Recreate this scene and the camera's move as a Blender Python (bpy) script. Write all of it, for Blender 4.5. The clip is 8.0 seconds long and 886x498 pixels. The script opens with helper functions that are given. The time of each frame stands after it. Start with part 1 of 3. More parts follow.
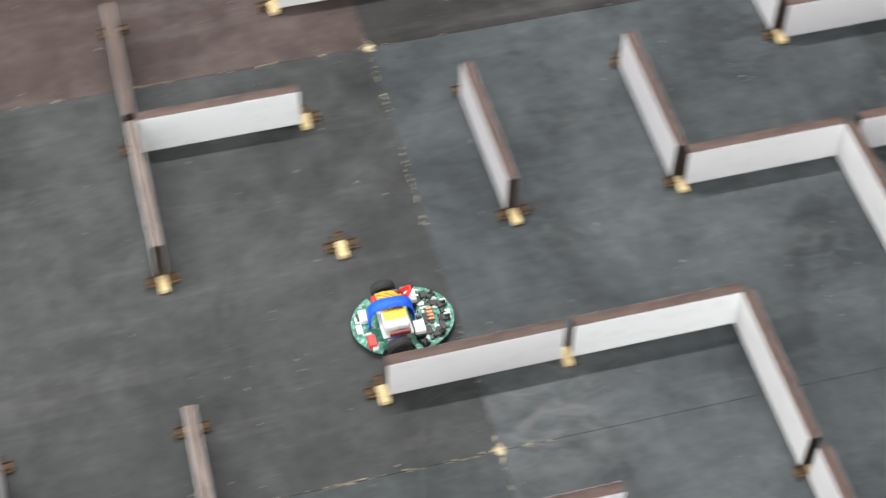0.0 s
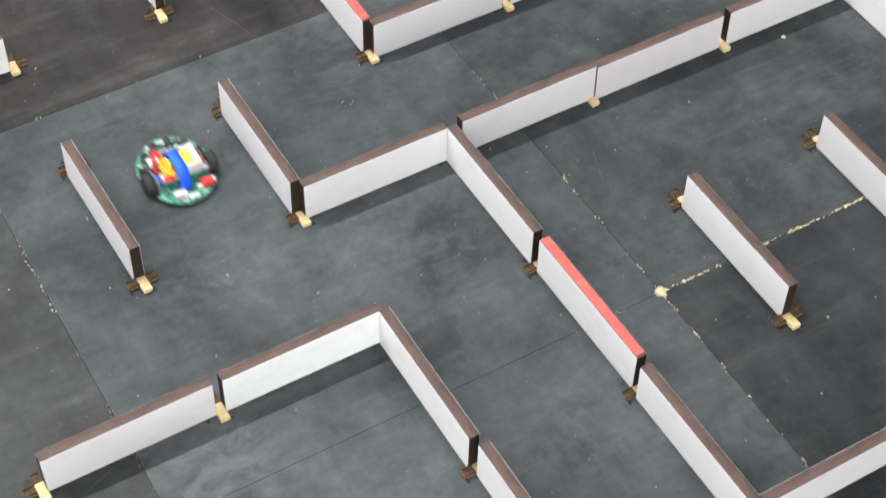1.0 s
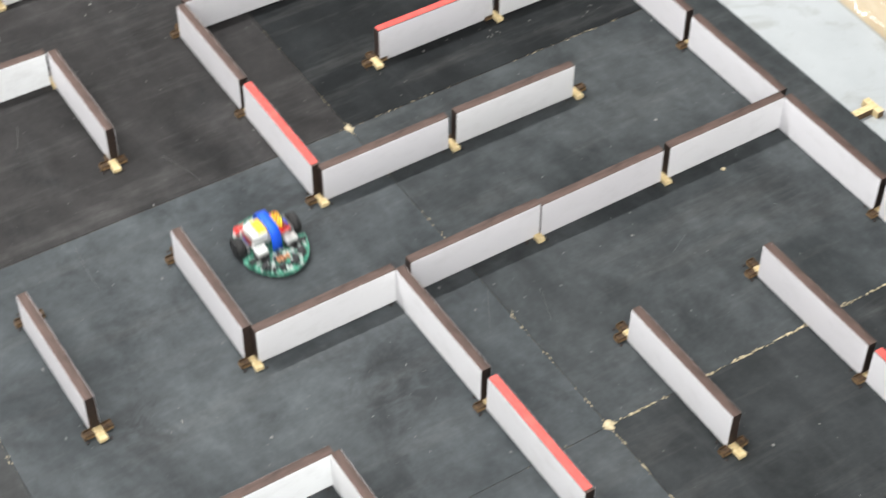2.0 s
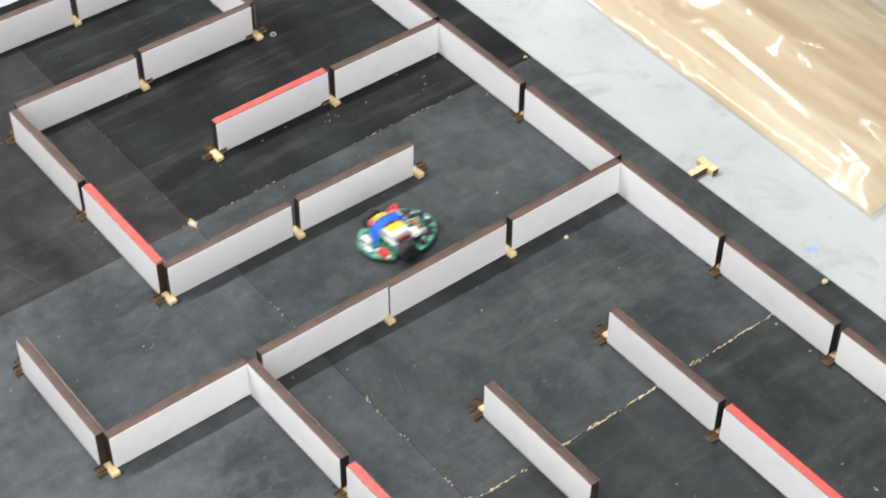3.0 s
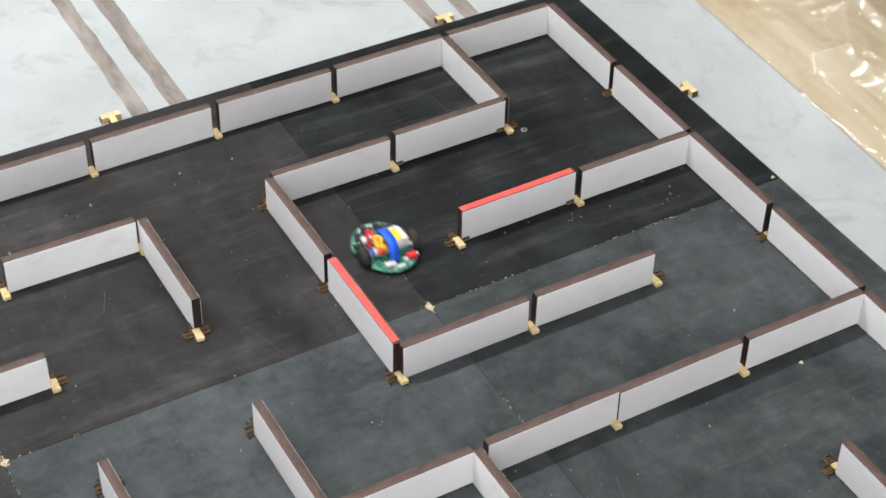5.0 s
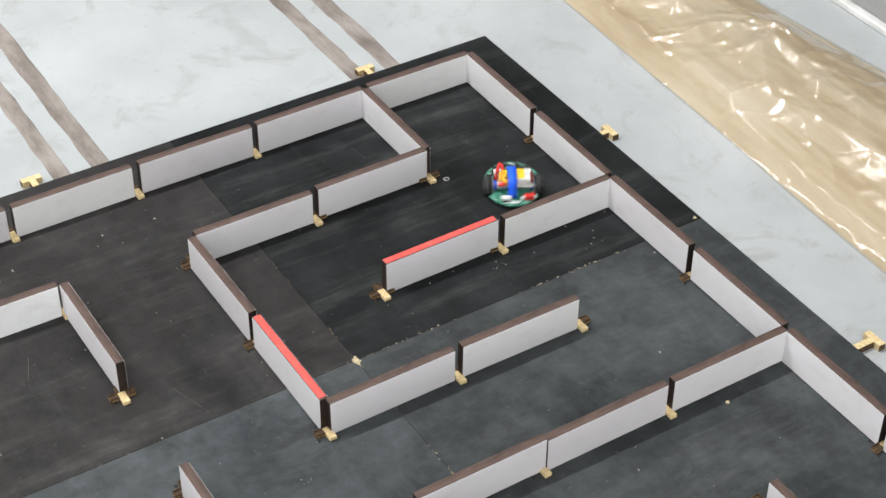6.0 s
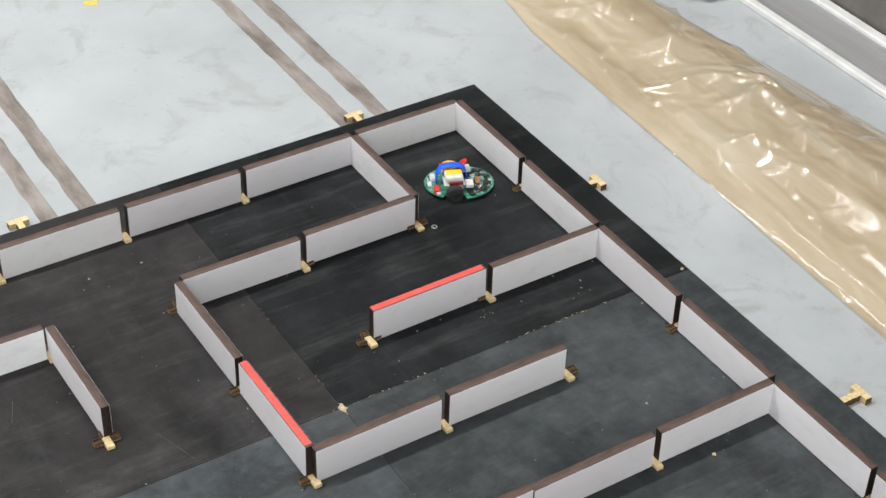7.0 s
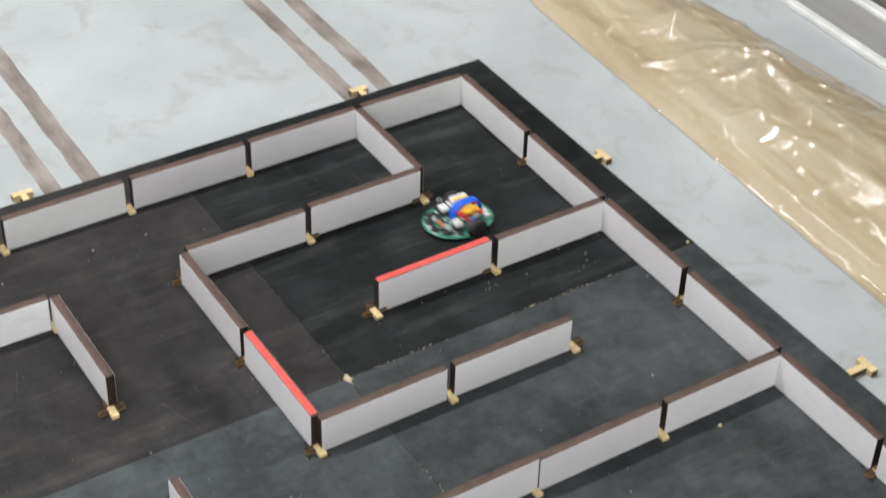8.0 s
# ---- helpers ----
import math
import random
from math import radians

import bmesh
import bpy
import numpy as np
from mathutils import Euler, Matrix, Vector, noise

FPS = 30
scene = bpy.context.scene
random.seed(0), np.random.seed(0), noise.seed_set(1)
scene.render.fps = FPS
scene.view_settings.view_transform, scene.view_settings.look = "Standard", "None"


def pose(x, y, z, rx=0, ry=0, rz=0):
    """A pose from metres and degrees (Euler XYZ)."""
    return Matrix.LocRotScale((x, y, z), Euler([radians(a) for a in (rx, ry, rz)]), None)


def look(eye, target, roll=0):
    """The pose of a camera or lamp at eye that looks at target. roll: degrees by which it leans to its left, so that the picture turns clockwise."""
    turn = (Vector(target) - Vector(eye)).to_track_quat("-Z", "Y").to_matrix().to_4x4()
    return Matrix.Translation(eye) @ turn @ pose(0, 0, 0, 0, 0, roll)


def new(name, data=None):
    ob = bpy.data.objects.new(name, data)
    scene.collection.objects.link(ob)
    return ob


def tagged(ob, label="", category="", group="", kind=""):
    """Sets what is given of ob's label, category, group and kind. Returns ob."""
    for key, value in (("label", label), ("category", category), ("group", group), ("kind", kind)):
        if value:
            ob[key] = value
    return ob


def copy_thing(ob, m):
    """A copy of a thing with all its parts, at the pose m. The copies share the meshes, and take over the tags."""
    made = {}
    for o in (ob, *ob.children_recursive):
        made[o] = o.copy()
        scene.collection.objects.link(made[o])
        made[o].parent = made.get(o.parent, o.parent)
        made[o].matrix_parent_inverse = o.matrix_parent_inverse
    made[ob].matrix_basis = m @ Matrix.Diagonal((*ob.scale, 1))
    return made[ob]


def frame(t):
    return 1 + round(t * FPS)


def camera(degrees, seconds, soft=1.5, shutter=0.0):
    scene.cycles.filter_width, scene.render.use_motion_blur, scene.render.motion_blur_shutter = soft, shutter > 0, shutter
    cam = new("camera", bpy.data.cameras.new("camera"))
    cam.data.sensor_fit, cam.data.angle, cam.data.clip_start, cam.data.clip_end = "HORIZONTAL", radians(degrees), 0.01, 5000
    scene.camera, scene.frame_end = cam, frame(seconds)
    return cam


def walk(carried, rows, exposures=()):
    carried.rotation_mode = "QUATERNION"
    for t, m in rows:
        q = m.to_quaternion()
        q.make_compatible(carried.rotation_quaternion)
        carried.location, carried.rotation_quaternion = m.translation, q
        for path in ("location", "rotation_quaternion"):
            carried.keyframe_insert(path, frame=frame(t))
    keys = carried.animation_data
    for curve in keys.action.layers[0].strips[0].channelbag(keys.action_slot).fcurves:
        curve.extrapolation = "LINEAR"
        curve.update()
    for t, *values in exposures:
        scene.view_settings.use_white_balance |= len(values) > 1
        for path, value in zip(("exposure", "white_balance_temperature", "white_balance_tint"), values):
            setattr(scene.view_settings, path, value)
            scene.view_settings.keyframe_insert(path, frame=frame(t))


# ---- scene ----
cam = camera(28.9, 8.0, soft=1.5, shutter=0.5)
PATH = [
    (0, (1.789, -1.268, 1.35), (0.584, -0.936, -0.211), 1.1),
    (0.5, (1.822, -1.199, 1.347), (0.634, -0.686, -0.178), 0.2),
    (1, (1.814, -1.209, 1.351), (0.706, -0.537, -0.172), 1.3),
    (1.2, (1.802, -1.207, 1.364), (0.67, -0.536, -0.142), 1.2),
    (2.3, (1.839, -1.176, 1.405), (0.66, -0.388, -0.005), -0.1),
    (2.5, (1.836, -1.173, 1.411), (0.679, -0.342, 0.006), 0.3),
    (3, (1.836, -1.158, 1.418), (0.702, -0.261, 0.036), 0.4),
    (3.5, (1.825, -1.156, 1.432), (0.684, -0.211, 0.088), 0.9),
    (4, (1.818, -1.187, 1.422), (0.625, -0.254, 0.116), 1.9),
    (4.5, (1.797, -1.217, 1.424), (0.522, -0.417, 0.108), 1.7),
    (4.7, (1.801, -1.22, 1.427), (0.497, -0.46, 0.114), 1.5),
    (5.8, (1.822, -1.173, 1.439), (0.498, -0.37, 0.174), 0.3),
    (6, (1.816, -1.185, 1.443), (0.506, -0.36, 0.177), 0.4),
    (6.1, (1.812, -1.186, 1.445), (0.538, -0.378, 0.209), 0.6),
    (6.3, (1.808, -1.187, 1.446), (0.53, -0.367, 0.222), 1.1),
    (6.5, (1.806, -1.187, 1.447), (0.488, -0.327, 0.212), 1.6),
    (7, (1.809, -1.19, 1.444), (0.482, -0.33, 0.22), 1.6),
    (7.5, (1.811, -1.19, 1.442), (0.479, -0.333, 0.221), 1.5),
    (7.7, (1.812, -1.193, 1.436), (0.514, -0.352, 0.249), 1.6),
    (7.8, (1.813, -1.196, 1.431), (0.515, -0.355, 0.244), 1.7),
    (8, (1.815, -1.203, 1.42), (0.494, -0.345, 0.189), 1.8),
]
walk(cam, [(t, look(eye, target, roll)) for t, eye, target, roll in PATH],
     exposures=[(0, 0.3), (1, 0.46), (2.5, 0.48), (3.5, 0.33), (4.5, 0.12), (5.8, 0.08), (6.3, 0.05), (7, -0.06), (8, -0.1)])

# ---- light ----
world = bpy.data.worlds.new("room_world")
world.use_nodes = True
world.node_tree.nodes["Background"].inputs[0].default_value = (0.8, 0.85, 0.9, 1)
world.node_tree.nodes["Background"].inputs[1].default_value = 0.05
scene.world = world
scene.view_settings.exposure = 0.0

CELL = 0.18
WALL_H, WALL_T = 0.05, 0.012
FLOOR_Z = -0.014


ROOM_H = 3.7


def tube_lamp(x, y, watts, length, wide=0.12):
    data = bpy.data.lights.new("ceiling_tube", "AREA")
    data.shape, data.size, data.size_y, data.energy = "RECTANGLE", wide, length, watts
    data.color = (1.0, 0.99, 0.975)
    ob = new("ceiling_tube_light", data)
    ob.matrix_world = pose(x, y, ROOM_H - 0.1)
    return ob


# rows of ceiling tubes: the nearest row, one behind it, and two added rows
tube_lamp(-0.7, -1.9, 185, 4.8)
tube_lamp(-2.4, -1.9, 30, 4.8)
# unseen rows, added to fill the wall faces from the camera's side
tube_lamp(4.6, -1.9, 115, 4.8)
tube_lamp(6.6, -1.9, 120, 4.8)


def fill_light(m, wide, high, watts):
    """An added fill panel out of view that brightens wall faces; no doorway is known."""
    data = bpy.data.lights.new("side_fill", "AREA")
    data.shape, data.size, data.size_y, data.energy = "RECTANGLE", wide, high, watts
    data.color = (1.0, 0.995, 0.985)
    new("side_fill", data).matrix_world = m


# added side fills, one from the east and one from the south
fill_light(look((8.22, -2.2, 1.5), (0.0, -2.2, 1.5)), 5.0, 2.8, 175)
fill_light(look((1.2, -5.22, 1.5), (1.2, 0.0, 1.5)), 4.0, 2.8, 95)

# ---- materials ----
def ramp(nt, fac, stops):
    r = nt.nodes.new("ShaderNodeValToRGB")
    while len(r.color_ramp.elements) < len(stops):
        r.color_ramp.elements.new(0.5)
    for e, (p, c) in zip(r.color_ramp.elements, stops):
        e.position, e.color = p, (*c, 1) if len(c) == 3 else c
    nt.links.new(fac, r.inputs[0])
    return r.outputs[0]


def noise_tex(nt, vec, scale, detail=4.0, rough=0.55, stretch=None, distort=0.0):
    if stretch:
        m = nt.nodes.new("ShaderNodeMapping")
        m.inputs["Scale"].default_value = stretch
        nt.links.new(vec, m.inputs["Vector"])
        vec = m.outputs[0]
    n = nt.nodes.new("ShaderNodeTexNoise")
    n.inputs["Scale"].default_value, n.inputs["Detail"].default_value, n.inputs["Roughness"].default_value = scale, detail, rough
    n.inputs["Distortion"].default_value = distort
    nt.links.new(vec, n.inputs["Vector"])
    return n.outputs["Fac"]


def mix(nt, fac, a, b, how="MIX"):
    m = nt.nodes.new("ShaderNodeMix")
    m.data_type, m.blend_type = "RGBA", how
    for sock, val in ((m.inputs[0], fac), (m.inputs[6], a), (m.inputs[7], b)):
        if hasattr(val, "is_linked"):
            nt.links.new(val, sock)
        elif isinstance(val, (int, float)):
            sock.default_value = val
        else:
            sock.default_value = (*val, 1)
    return m.outputs[2]


def bump(nt, bsdf, height, strength, distance=0.001):
    b = nt.nodes.new("ShaderNodeBump")
    b.inputs["Strength"].default_value, b.inputs["Distance"].default_value = strength, distance
    nt.links.new(height, b.inputs["Height"])
    nt.links.new(b.outputs[0], bsdf.inputs["Normal"])


def base_mat(name, rough=0.5, metal=0.0, color=(0.5, 0.5, 0.5)):
    m = bpy.data.materials.new(name)
    m.use_nodes = True
    nt = m.node_tree
    b = nt.nodes["Principled BSDF"]
    b.inputs["Roughness"].default_value, b.inputs["Metallic"].default_value = rough, metal
    b.inputs["Base Color"].default_value = (*color, 1)
    tc = nt.nodes.new("ShaderNodeTexCoord")
    return m, nt, b, tc.outputs["Object"]


def world_pos(nt):
    return nt.nodes.new("ShaderNodeNewGeometry").outputs["Position"]


def grain_mat(name, dark, light, rough=0.5, scale=60, metal=0.0, stretch=None, relief=0.15, spread=(0.35, 0.65)):
    """A plain surface with fine variation between two colours and a little relief."""
    m, nt, b, vec = base_mat(name, rough, metal)
    n = noise_tex(nt, vec, scale, 5, 0.6, stretch)
    nt.links.new(ramp(nt, n, ((spread[0], dark), (spread[1], light))), b.inputs["Base Color"])
    bump(nt, b, n, relief, 0.0005)
    return m


def board_mat(name, dark, light, rough, stains=()):
    """Black coated plywood: cloudy smudges, dark rubbed patches, faint scratches, dust specks."""
    m, nt, b, vec = base_mat(name, rough)
    b.inputs["Specular IOR Level"].default_value = 0.11
    vec = world_pos(nt)
    cloud = noise_tex(nt, vec, 5.0, 6, 0.62, None, 0.6)
    col = ramp(nt, cloud, ((0.33, dark), (0.62, light)))
    rub = noise_tex(nt, vec, 8.0, 7, 0.68, (1, 1.3, 1), 0.5)
    col = mix(nt, ramp(nt, rub, ((0.54, (0, 0, 0)), (0.74, (0.62, 0.62, 0.62)))), col, (0.012, 0.013, 0.014))
    streak = noise_tex(nt, vec, 26.0, 5, 0.7, (1, 0.12, 1))
    col = mix(nt, ramp(nt, streak, ((0.52, (0, 0, 0)), (0.75, (0.22, 0.22, 0.22)))), col, (0.16, 0.16, 0.155))
    wipe = noise_tex(nt, vec, 22.0, 5, 0.7, (0.1, 1, 1))
    col = mix(nt, ramp(nt, wipe, ((0.55, (0, 0, 0)), (0.78, (0.11, 0.11, 0.11)))), col, (0.13, 0.135, 0.14))
    grime = noise_tex(nt, vec, 55.0, 9, 0.72, (1.0, 0.6, 1))
    col = mix(nt, 1.0, col, ramp(nt, grime, ((0.30, (0.80, 0.80, 0.80)), (0.5, (1, 1, 1)), (0.72, (1.26, 1.26, 1.25)))), "MULTIPLY")
    haze = noise_tex(nt, vec, 13.0, 8, 0.66, (0.7, 1.2, 1), 0.4)
    col = mix(nt, 1.0, col, ramp(nt, haze, ((0.36, (0.82, 0.82, 0.82)), (0.66, (1.2, 1.2, 1.2)))), "MULTIPLY")
    for cx, cy, radius, tone, amount in stains:
        d = nt.nodes.new("ShaderNodeVectorMath")
        d.operation = "DISTANCE"
        d.inputs[1].default_value = (cx, cy, 0)
        nt.links.new(vec, d.inputs[0])
        near = ramp(nt, d.outputs["Value"], ((0.0, (1, 1, 1)), (radius, (0, 0, 0))))
        smear = noise_tex(nt, vec, 24.0, 6, 0.65, (1.4, 0.8, 1), 1.0)
        shape = mix(nt, 1.0, near, ramp(nt, smear, ((0.38, (0, 0, 0)), (0.62, (amount,) * 3))), "MULTIPLY")
        col = mix(nt, shape, col, (tone, tone, tone * 1.02))
    dust = noise_tex(nt, vec, 210.0, 2, 0.5)
    col = mix(nt, ramp(nt, dust, ((0.745, (0, 0, 0)), (0.79, (0.8, 0.8, 0.8)))), col, (0.34, 0.33, 0.31))
    nt.links.new(col, b.inputs["Base Color"])
    rg = ramp(nt, cloud, ((0.3, (rough - 0.08,) * 3), (0.7, (rough + 0.12,) * 3)))
    nt.links.new(rg, b.inputs["Roughness"])
    fine = noise_tex(nt, vec, 500.0, 3, 0.6)
    bump(nt, b, fine, 0.12, 0.0004)
    return m


M = {}
M["board_grey"] = board_mat("board_grey", (0.040, 0.0465, 0.050), (0.074, 0.083, 0.088), 0.45,
                              ((0.825, -0.605, 0.09, 0.016, 0.8), (0.545, -0.575, 0.09, 0.016, 0.7), (0.70, -0.50, 0.06, 0.018, 0.6), (0.74, -0.86, 0.07, 0.017, 0.6), (0.66, -0.94, 0.07, 0.02, 0.5),
                               (0.96, -0.93, 0.14, 0.17, 0.6), (0.88, -1.02, 0.08, 0.15, 0.4), (0.93, -1.22, 0.10, 0.13, 0.35)))
M["board_black"] = board_mat("board_black", (0.0070, 0.0079, 0.0086), (0.020, 0.0222, 0.0235), 0.42)
M["board_brown"] = board_mat("board_brown", (0.0198, 0.0187, 0.0187), (0.040, 0.0382, 0.0380), 0.42)
M["board_dark"] = board_mat("board_dark", (0.030, 0.0345, 0.0365), (0.060, 0.067, 0.070), 0.45)
M["board_deep"] = board_mat("board_deep", (0.018, 0.020, 0.021), (0.039, 0.043, 0.045), 0.45)
M["board_warm"] = board_mat("board_warm", (0.0305, 0.0320, 0.0324), (0.058, 0.0605, 0.0610), 0.45)
M["board_red"] = board_mat("board_red", (0.045, 0.031, 0.028), (0.085, 0.064, 0.060), 0.42)
M["board_edge"] = grain_mat("board_edge", (0.05, 0.035, 0.02), (0.12, 0.09, 0.055), 0.8, 90)
M["chip"] = grain_mat("bare_wood_chip", (0.38, 0.31, 0.19), (0.66, 0.56, 0.37), 0.85, 300)
M["scuff"] = grain_mat("pale_scuff", (0.14, 0.14, 0.135), (0.34, 0.33, 0.31), 0.8, 500)
M["scratch"] = grain_mat("dull_scratch", (0.07, 0.072, 0.073), (0.14, 0.14, 0.138), 0.7, 500)


def wall_face_mat(name, tones):
    """White melamine sheet, a little different from panel to panel, with faint grey handling marks."""
    m, nt, b, vec = base_mat(name, 0.4)
    info = nt.nodes.new("ShaderNodeObjectInfo")
    tone = ramp(nt, info.outputs["Random"], ((0.0, tones[0]), (0.5, tones[1]), (1.0, tones[2])))
    dirt = noise_tex(nt, world_pos(nt), 30, 6, 0.65, (1, 1, 2))
    col = mix(nt, ramp(nt, dirt, ((0.5, (0, 0, 0)), (0.8, (0.3, 0.3, 0.3)))), tone, (0.42, 0.41, 0.40))
    nt.links.new(col, b.inputs["Base Color"])
    bump(nt, b, noise_tex(nt, vec, 700, 2), 0.05, 0.0003)
    return m


M["wall_face"] = wall_face_mat("off_white_melamine", ((0.62, 0.605, 0.625), (0.67, 0.66, 0.68), (0.70, 0.70, 0.70)))
M["wall_bright"] = wall_face_mat("white_melamine", ((0.75, 0.77, 0.78), (0.78, 0.795, 0.80), (0.80, 0.81, 0.81)))
M["wall_core"] = grain_mat("brown_board_edge", (0.050, 0.030, 0.024), (0.115, 0.072, 0.059), 0.7, 120, stretch=(0.2, 1, 1))
M["wall_end"] = grain_mat("burnt_board_end", (0.008, 0.0045, 0.003), (0.028, 0.014, 0.009), 0.6, 220)
M["wall_old"] = grain_mat("worn_grey_brown_edge", (0.09, 0.065, 0.055), (0.24, 0.19, 0.165), 0.75, 160, stretch=(0.15, 1, 1))
M["red_top"] = grain_mat("red_tape", (0.66, 0.075, 0.065), (0.82, 0.12, 0.10), 0.45, 40)
M["mdf"] = grain_mat("raw_fibreboard", (0.60, 0.45, 0.22), (0.80, 0.65, 0.38), 0.8, 260)
M["mdf_side"] = grain_mat("scorched_fibreboard_side", (0.07, 0.038, 0.016), (0.30, 0.19, 0.085), 0.8, 260)
M["mdf_burnt"] = grain_mat("laser_burnt_fibreboard", (0.024, 0.013, 0.006), (0.12, 0.066, 0.026), 0.75, 260)


def floor_mat():
    m, nt, b, vec = base_mat("grey_painted_concrete", 0.5)
    vec = world_pos(nt)
    cloud = noise_tex(nt, vec, 3.2, 6, 0.6)
    col = ramp(nt, cloud, ((0.3, (0.375, 0.398, 0.41)), (0.65, (0.485, 0.512, 0.525))))
    worn = noise_tex(nt, vec, 11, 7, 0.7, None, 0.8)
    col = mix(nt, ramp(nt, worn, ((0.54, (0, 0, 0)), (0.70, (0.6, 0.6, 0.6)))), col, (0.30, 0.30, 0.29))
    pit = noise_tex(nt, vec, 130, 3, 0.6)
    col = mix(nt, ramp(nt, pit, ((0.66, (0, 0, 0)), (0.74, (0.5, 0.5, 0.5)))), col, (0.28, 0.27, 0.25))
    nt.links.new(col, b.inputs["Base Color"])
    bump(nt, b, worn, 0.3, 0.001)
    return m


M["floor"] = floor_mat()
M["stripe"] = grain_mat("brown_glue_residue", (0.16, 0.135, 0.12), (0.33, 0.295, 0.27), 0.8, 38, stretch=(0.3, 1, 1))
M["yellow_tape"] = grain_mat("yellow_tape", (0.60, 0.48, 0.06), (0.78, 0.64, 0.12), 0.5, 120)
M["blue_paint"] = grain_mat("blue_paint", (0.22, 0.32, 0.60), (0.36, 0.46, 0.68), 0.6, 160)
M["plaster"] = grain_mat("grey_plaster", (0.38, 0.385, 0.385), (0.46, 0.465, 0.46), 0.85, 8)
M["alu"] = grain_mat("brushed_aluminium", (0.42, 0.42, 0.43), (0.56, 0.56, 0.57), 0.42, 30, 0.55, (0.05, 1, 1))
M["foil"] = grain_mat("silvery_film", (0.50, 0.50, 0.48), (0.70, 0.70, 0.67), 0.25, 60, 0.6)
M["alu_white"] = grain_mat("white_coated_metal", (0.62, 0.62, 0.61), (0.76, 0.76, 0.75), 0.4, 20)
M["dark_panel"] = grain_mat("dark_grey_brown_panel", (0.10, 0.093, 0.085), (0.15, 0.14, 0.128), 0.5, 20)


def vinyl_body_mat():
    """Layered yellowed vinyl seen through its top film: tan, in long pale and darker drifts."""
    m, nt, b, vec = base_mat("yellowed_vinyl_layers", 0.4)
    vec = world_pos(nt)
    n = noise_tex(nt, vec, 10, 6, 0.6, (0.22, 1.9, 1), 0.9)
    col = ramp(nt, n, ((0.30, (0.42, 0.325, 0.205)), (0.5, (0.545, 0.455, 0.325)), (0.70, (0.64, 0.58, 0.475))))
    nt.links.new(col, b.inputs["Base Color"])
    b.inputs["IOR"].default_value = 1.5
    return m


def clear_film_mat():
    """Clear glossy film, faintly milky: what passes is tinted, what is turned back is a sharp reflection."""
    m, nt, b, vec = base_mat("clear_vinyl_film", 0.05)
    clear = nt.nodes.new("ShaderNodeBsdfTransparent")
    clear.inputs[0].default_value = (0.98, 0.965, 0.93, 1)
    milk = nt.nodes.new("ShaderNodeBsdfDiffuse")
    milk.inputs[0].default_value = (0.80, 0.72, 0.58, 1)
    veil = nt.nodes.new("ShaderNodeMixShader")
    veil.inputs[0].default_value = 0.06
    nt.links.new(clear.outputs[0], veil.inputs[1])
    nt.links.new(milk.outputs[0], veil.inputs[2])
    gloss = nt.nodes.new("ShaderNodeBsdfGlossy")
    gloss.inputs["Roughness"].default_value = 0.10
    # a thin sheet turns back the same share from above and from below
    edge = nt.nodes.new("ShaderNodeLayerWeight")
    edge.inputs["Blend"].default_value = 0.5
    power = nt.nodes.new("ShaderNodeMath")
    power.operation, power.inputs[1].default_value = "POWER", 5.0
    nt.links.new(edge.outputs["Facing"], power.inputs[0])
    share = nt.nodes.new("ShaderNodeMapRange")
    share.inputs["To Min"].default_value, share.inputs["To Max"].default_value = 0.125, 0.9
    nt.links.new(power.outputs[0], share.inputs["Value"])
    crease = nt.nodes.new("ShaderNodeBump")
    crease.inputs["Strength"].default_value = 1.0
    crease.inputs["Distance"].default_value = 0.002
    nt.links.new(noise_tex(nt, world_pos(nt), 11, 2, 0.4, (0.6, 1.4, 1), 1.5), crease.inputs["Height"])
    nt.links.new(crease.outputs[0], gloss.inputs["Normal"])
    both = nt.nodes.new("ShaderNodeMixShader")
    nt.links.new(share.outputs[0], both.inputs[0])
    nt.links.new(veil.outputs[0], both.inputs[1])
    nt.links.new(gloss.outputs[0], both.inputs[2])
    nt.links.new(both.outputs[0], nt.nodes["Material Output"].inputs[0])
    return m


M["vinyl"] = vinyl_body_mat()
M["film"] = clear_film_mat()


# ---- mesh helpers ----
def mesh_of(name, bm, mats):
    me = bpy.data.meshes.new(name)
    bmesh.ops.recalc_face_normals(bm, faces=bm.faces[:])
    bm.to_mesh(me)
    bm.free()
    for m in mats if isinstance(mats, (list, tuple)) else [mats]:
        me.materials.append(m)
    return me


def part(name, bm, material, parent=None, label="", m=None):
    ob = new(name, mesh_of(name, bm, material))
    ob.parent = parent
    if m is not None:
        ob.matrix_basis = m
    return tagged(ob, label) if label else ob


def box(bm, x0, y0, z0, x1, y1, z1, bevel=0.0, mat=0):
    r = bmesh.ops.create_cube(bm, size=1.0, matrix=Matrix.LocRotScale(((x0 + x1) / 2, (y0 + y1) / 2, (z0 + z1) / 2), None, (x1 - x0, y1 - y0, z1 - z0)))
    fs = {f for v in r["verts"] for f in v.link_faces}
    for f in fs:
        f.material_index = mat
    if bevel:
        es = {e for v in r["verts"] for e in v.link_edges}
        made = bmesh.ops.bevel(bm, geom=list(es), offset=bevel, segments=1, affect="EDGES")
        for f in made["faces"]:
            f.material_index = mat
    return bm


def cyl(bm, r, h, m, seg=24, r2=None, mat=0):
    made = bmesh.ops.create_cone(bm, cap_ends=True, segments=seg, radius1=r, radius2=r if r2 is None else r2, depth=h, matrix=m)
    for f in {f for v in made["verts"] for f in v.link_faces}:
        f.material_index = mat
        f.smooth = len(f.verts) == 4
    return bm


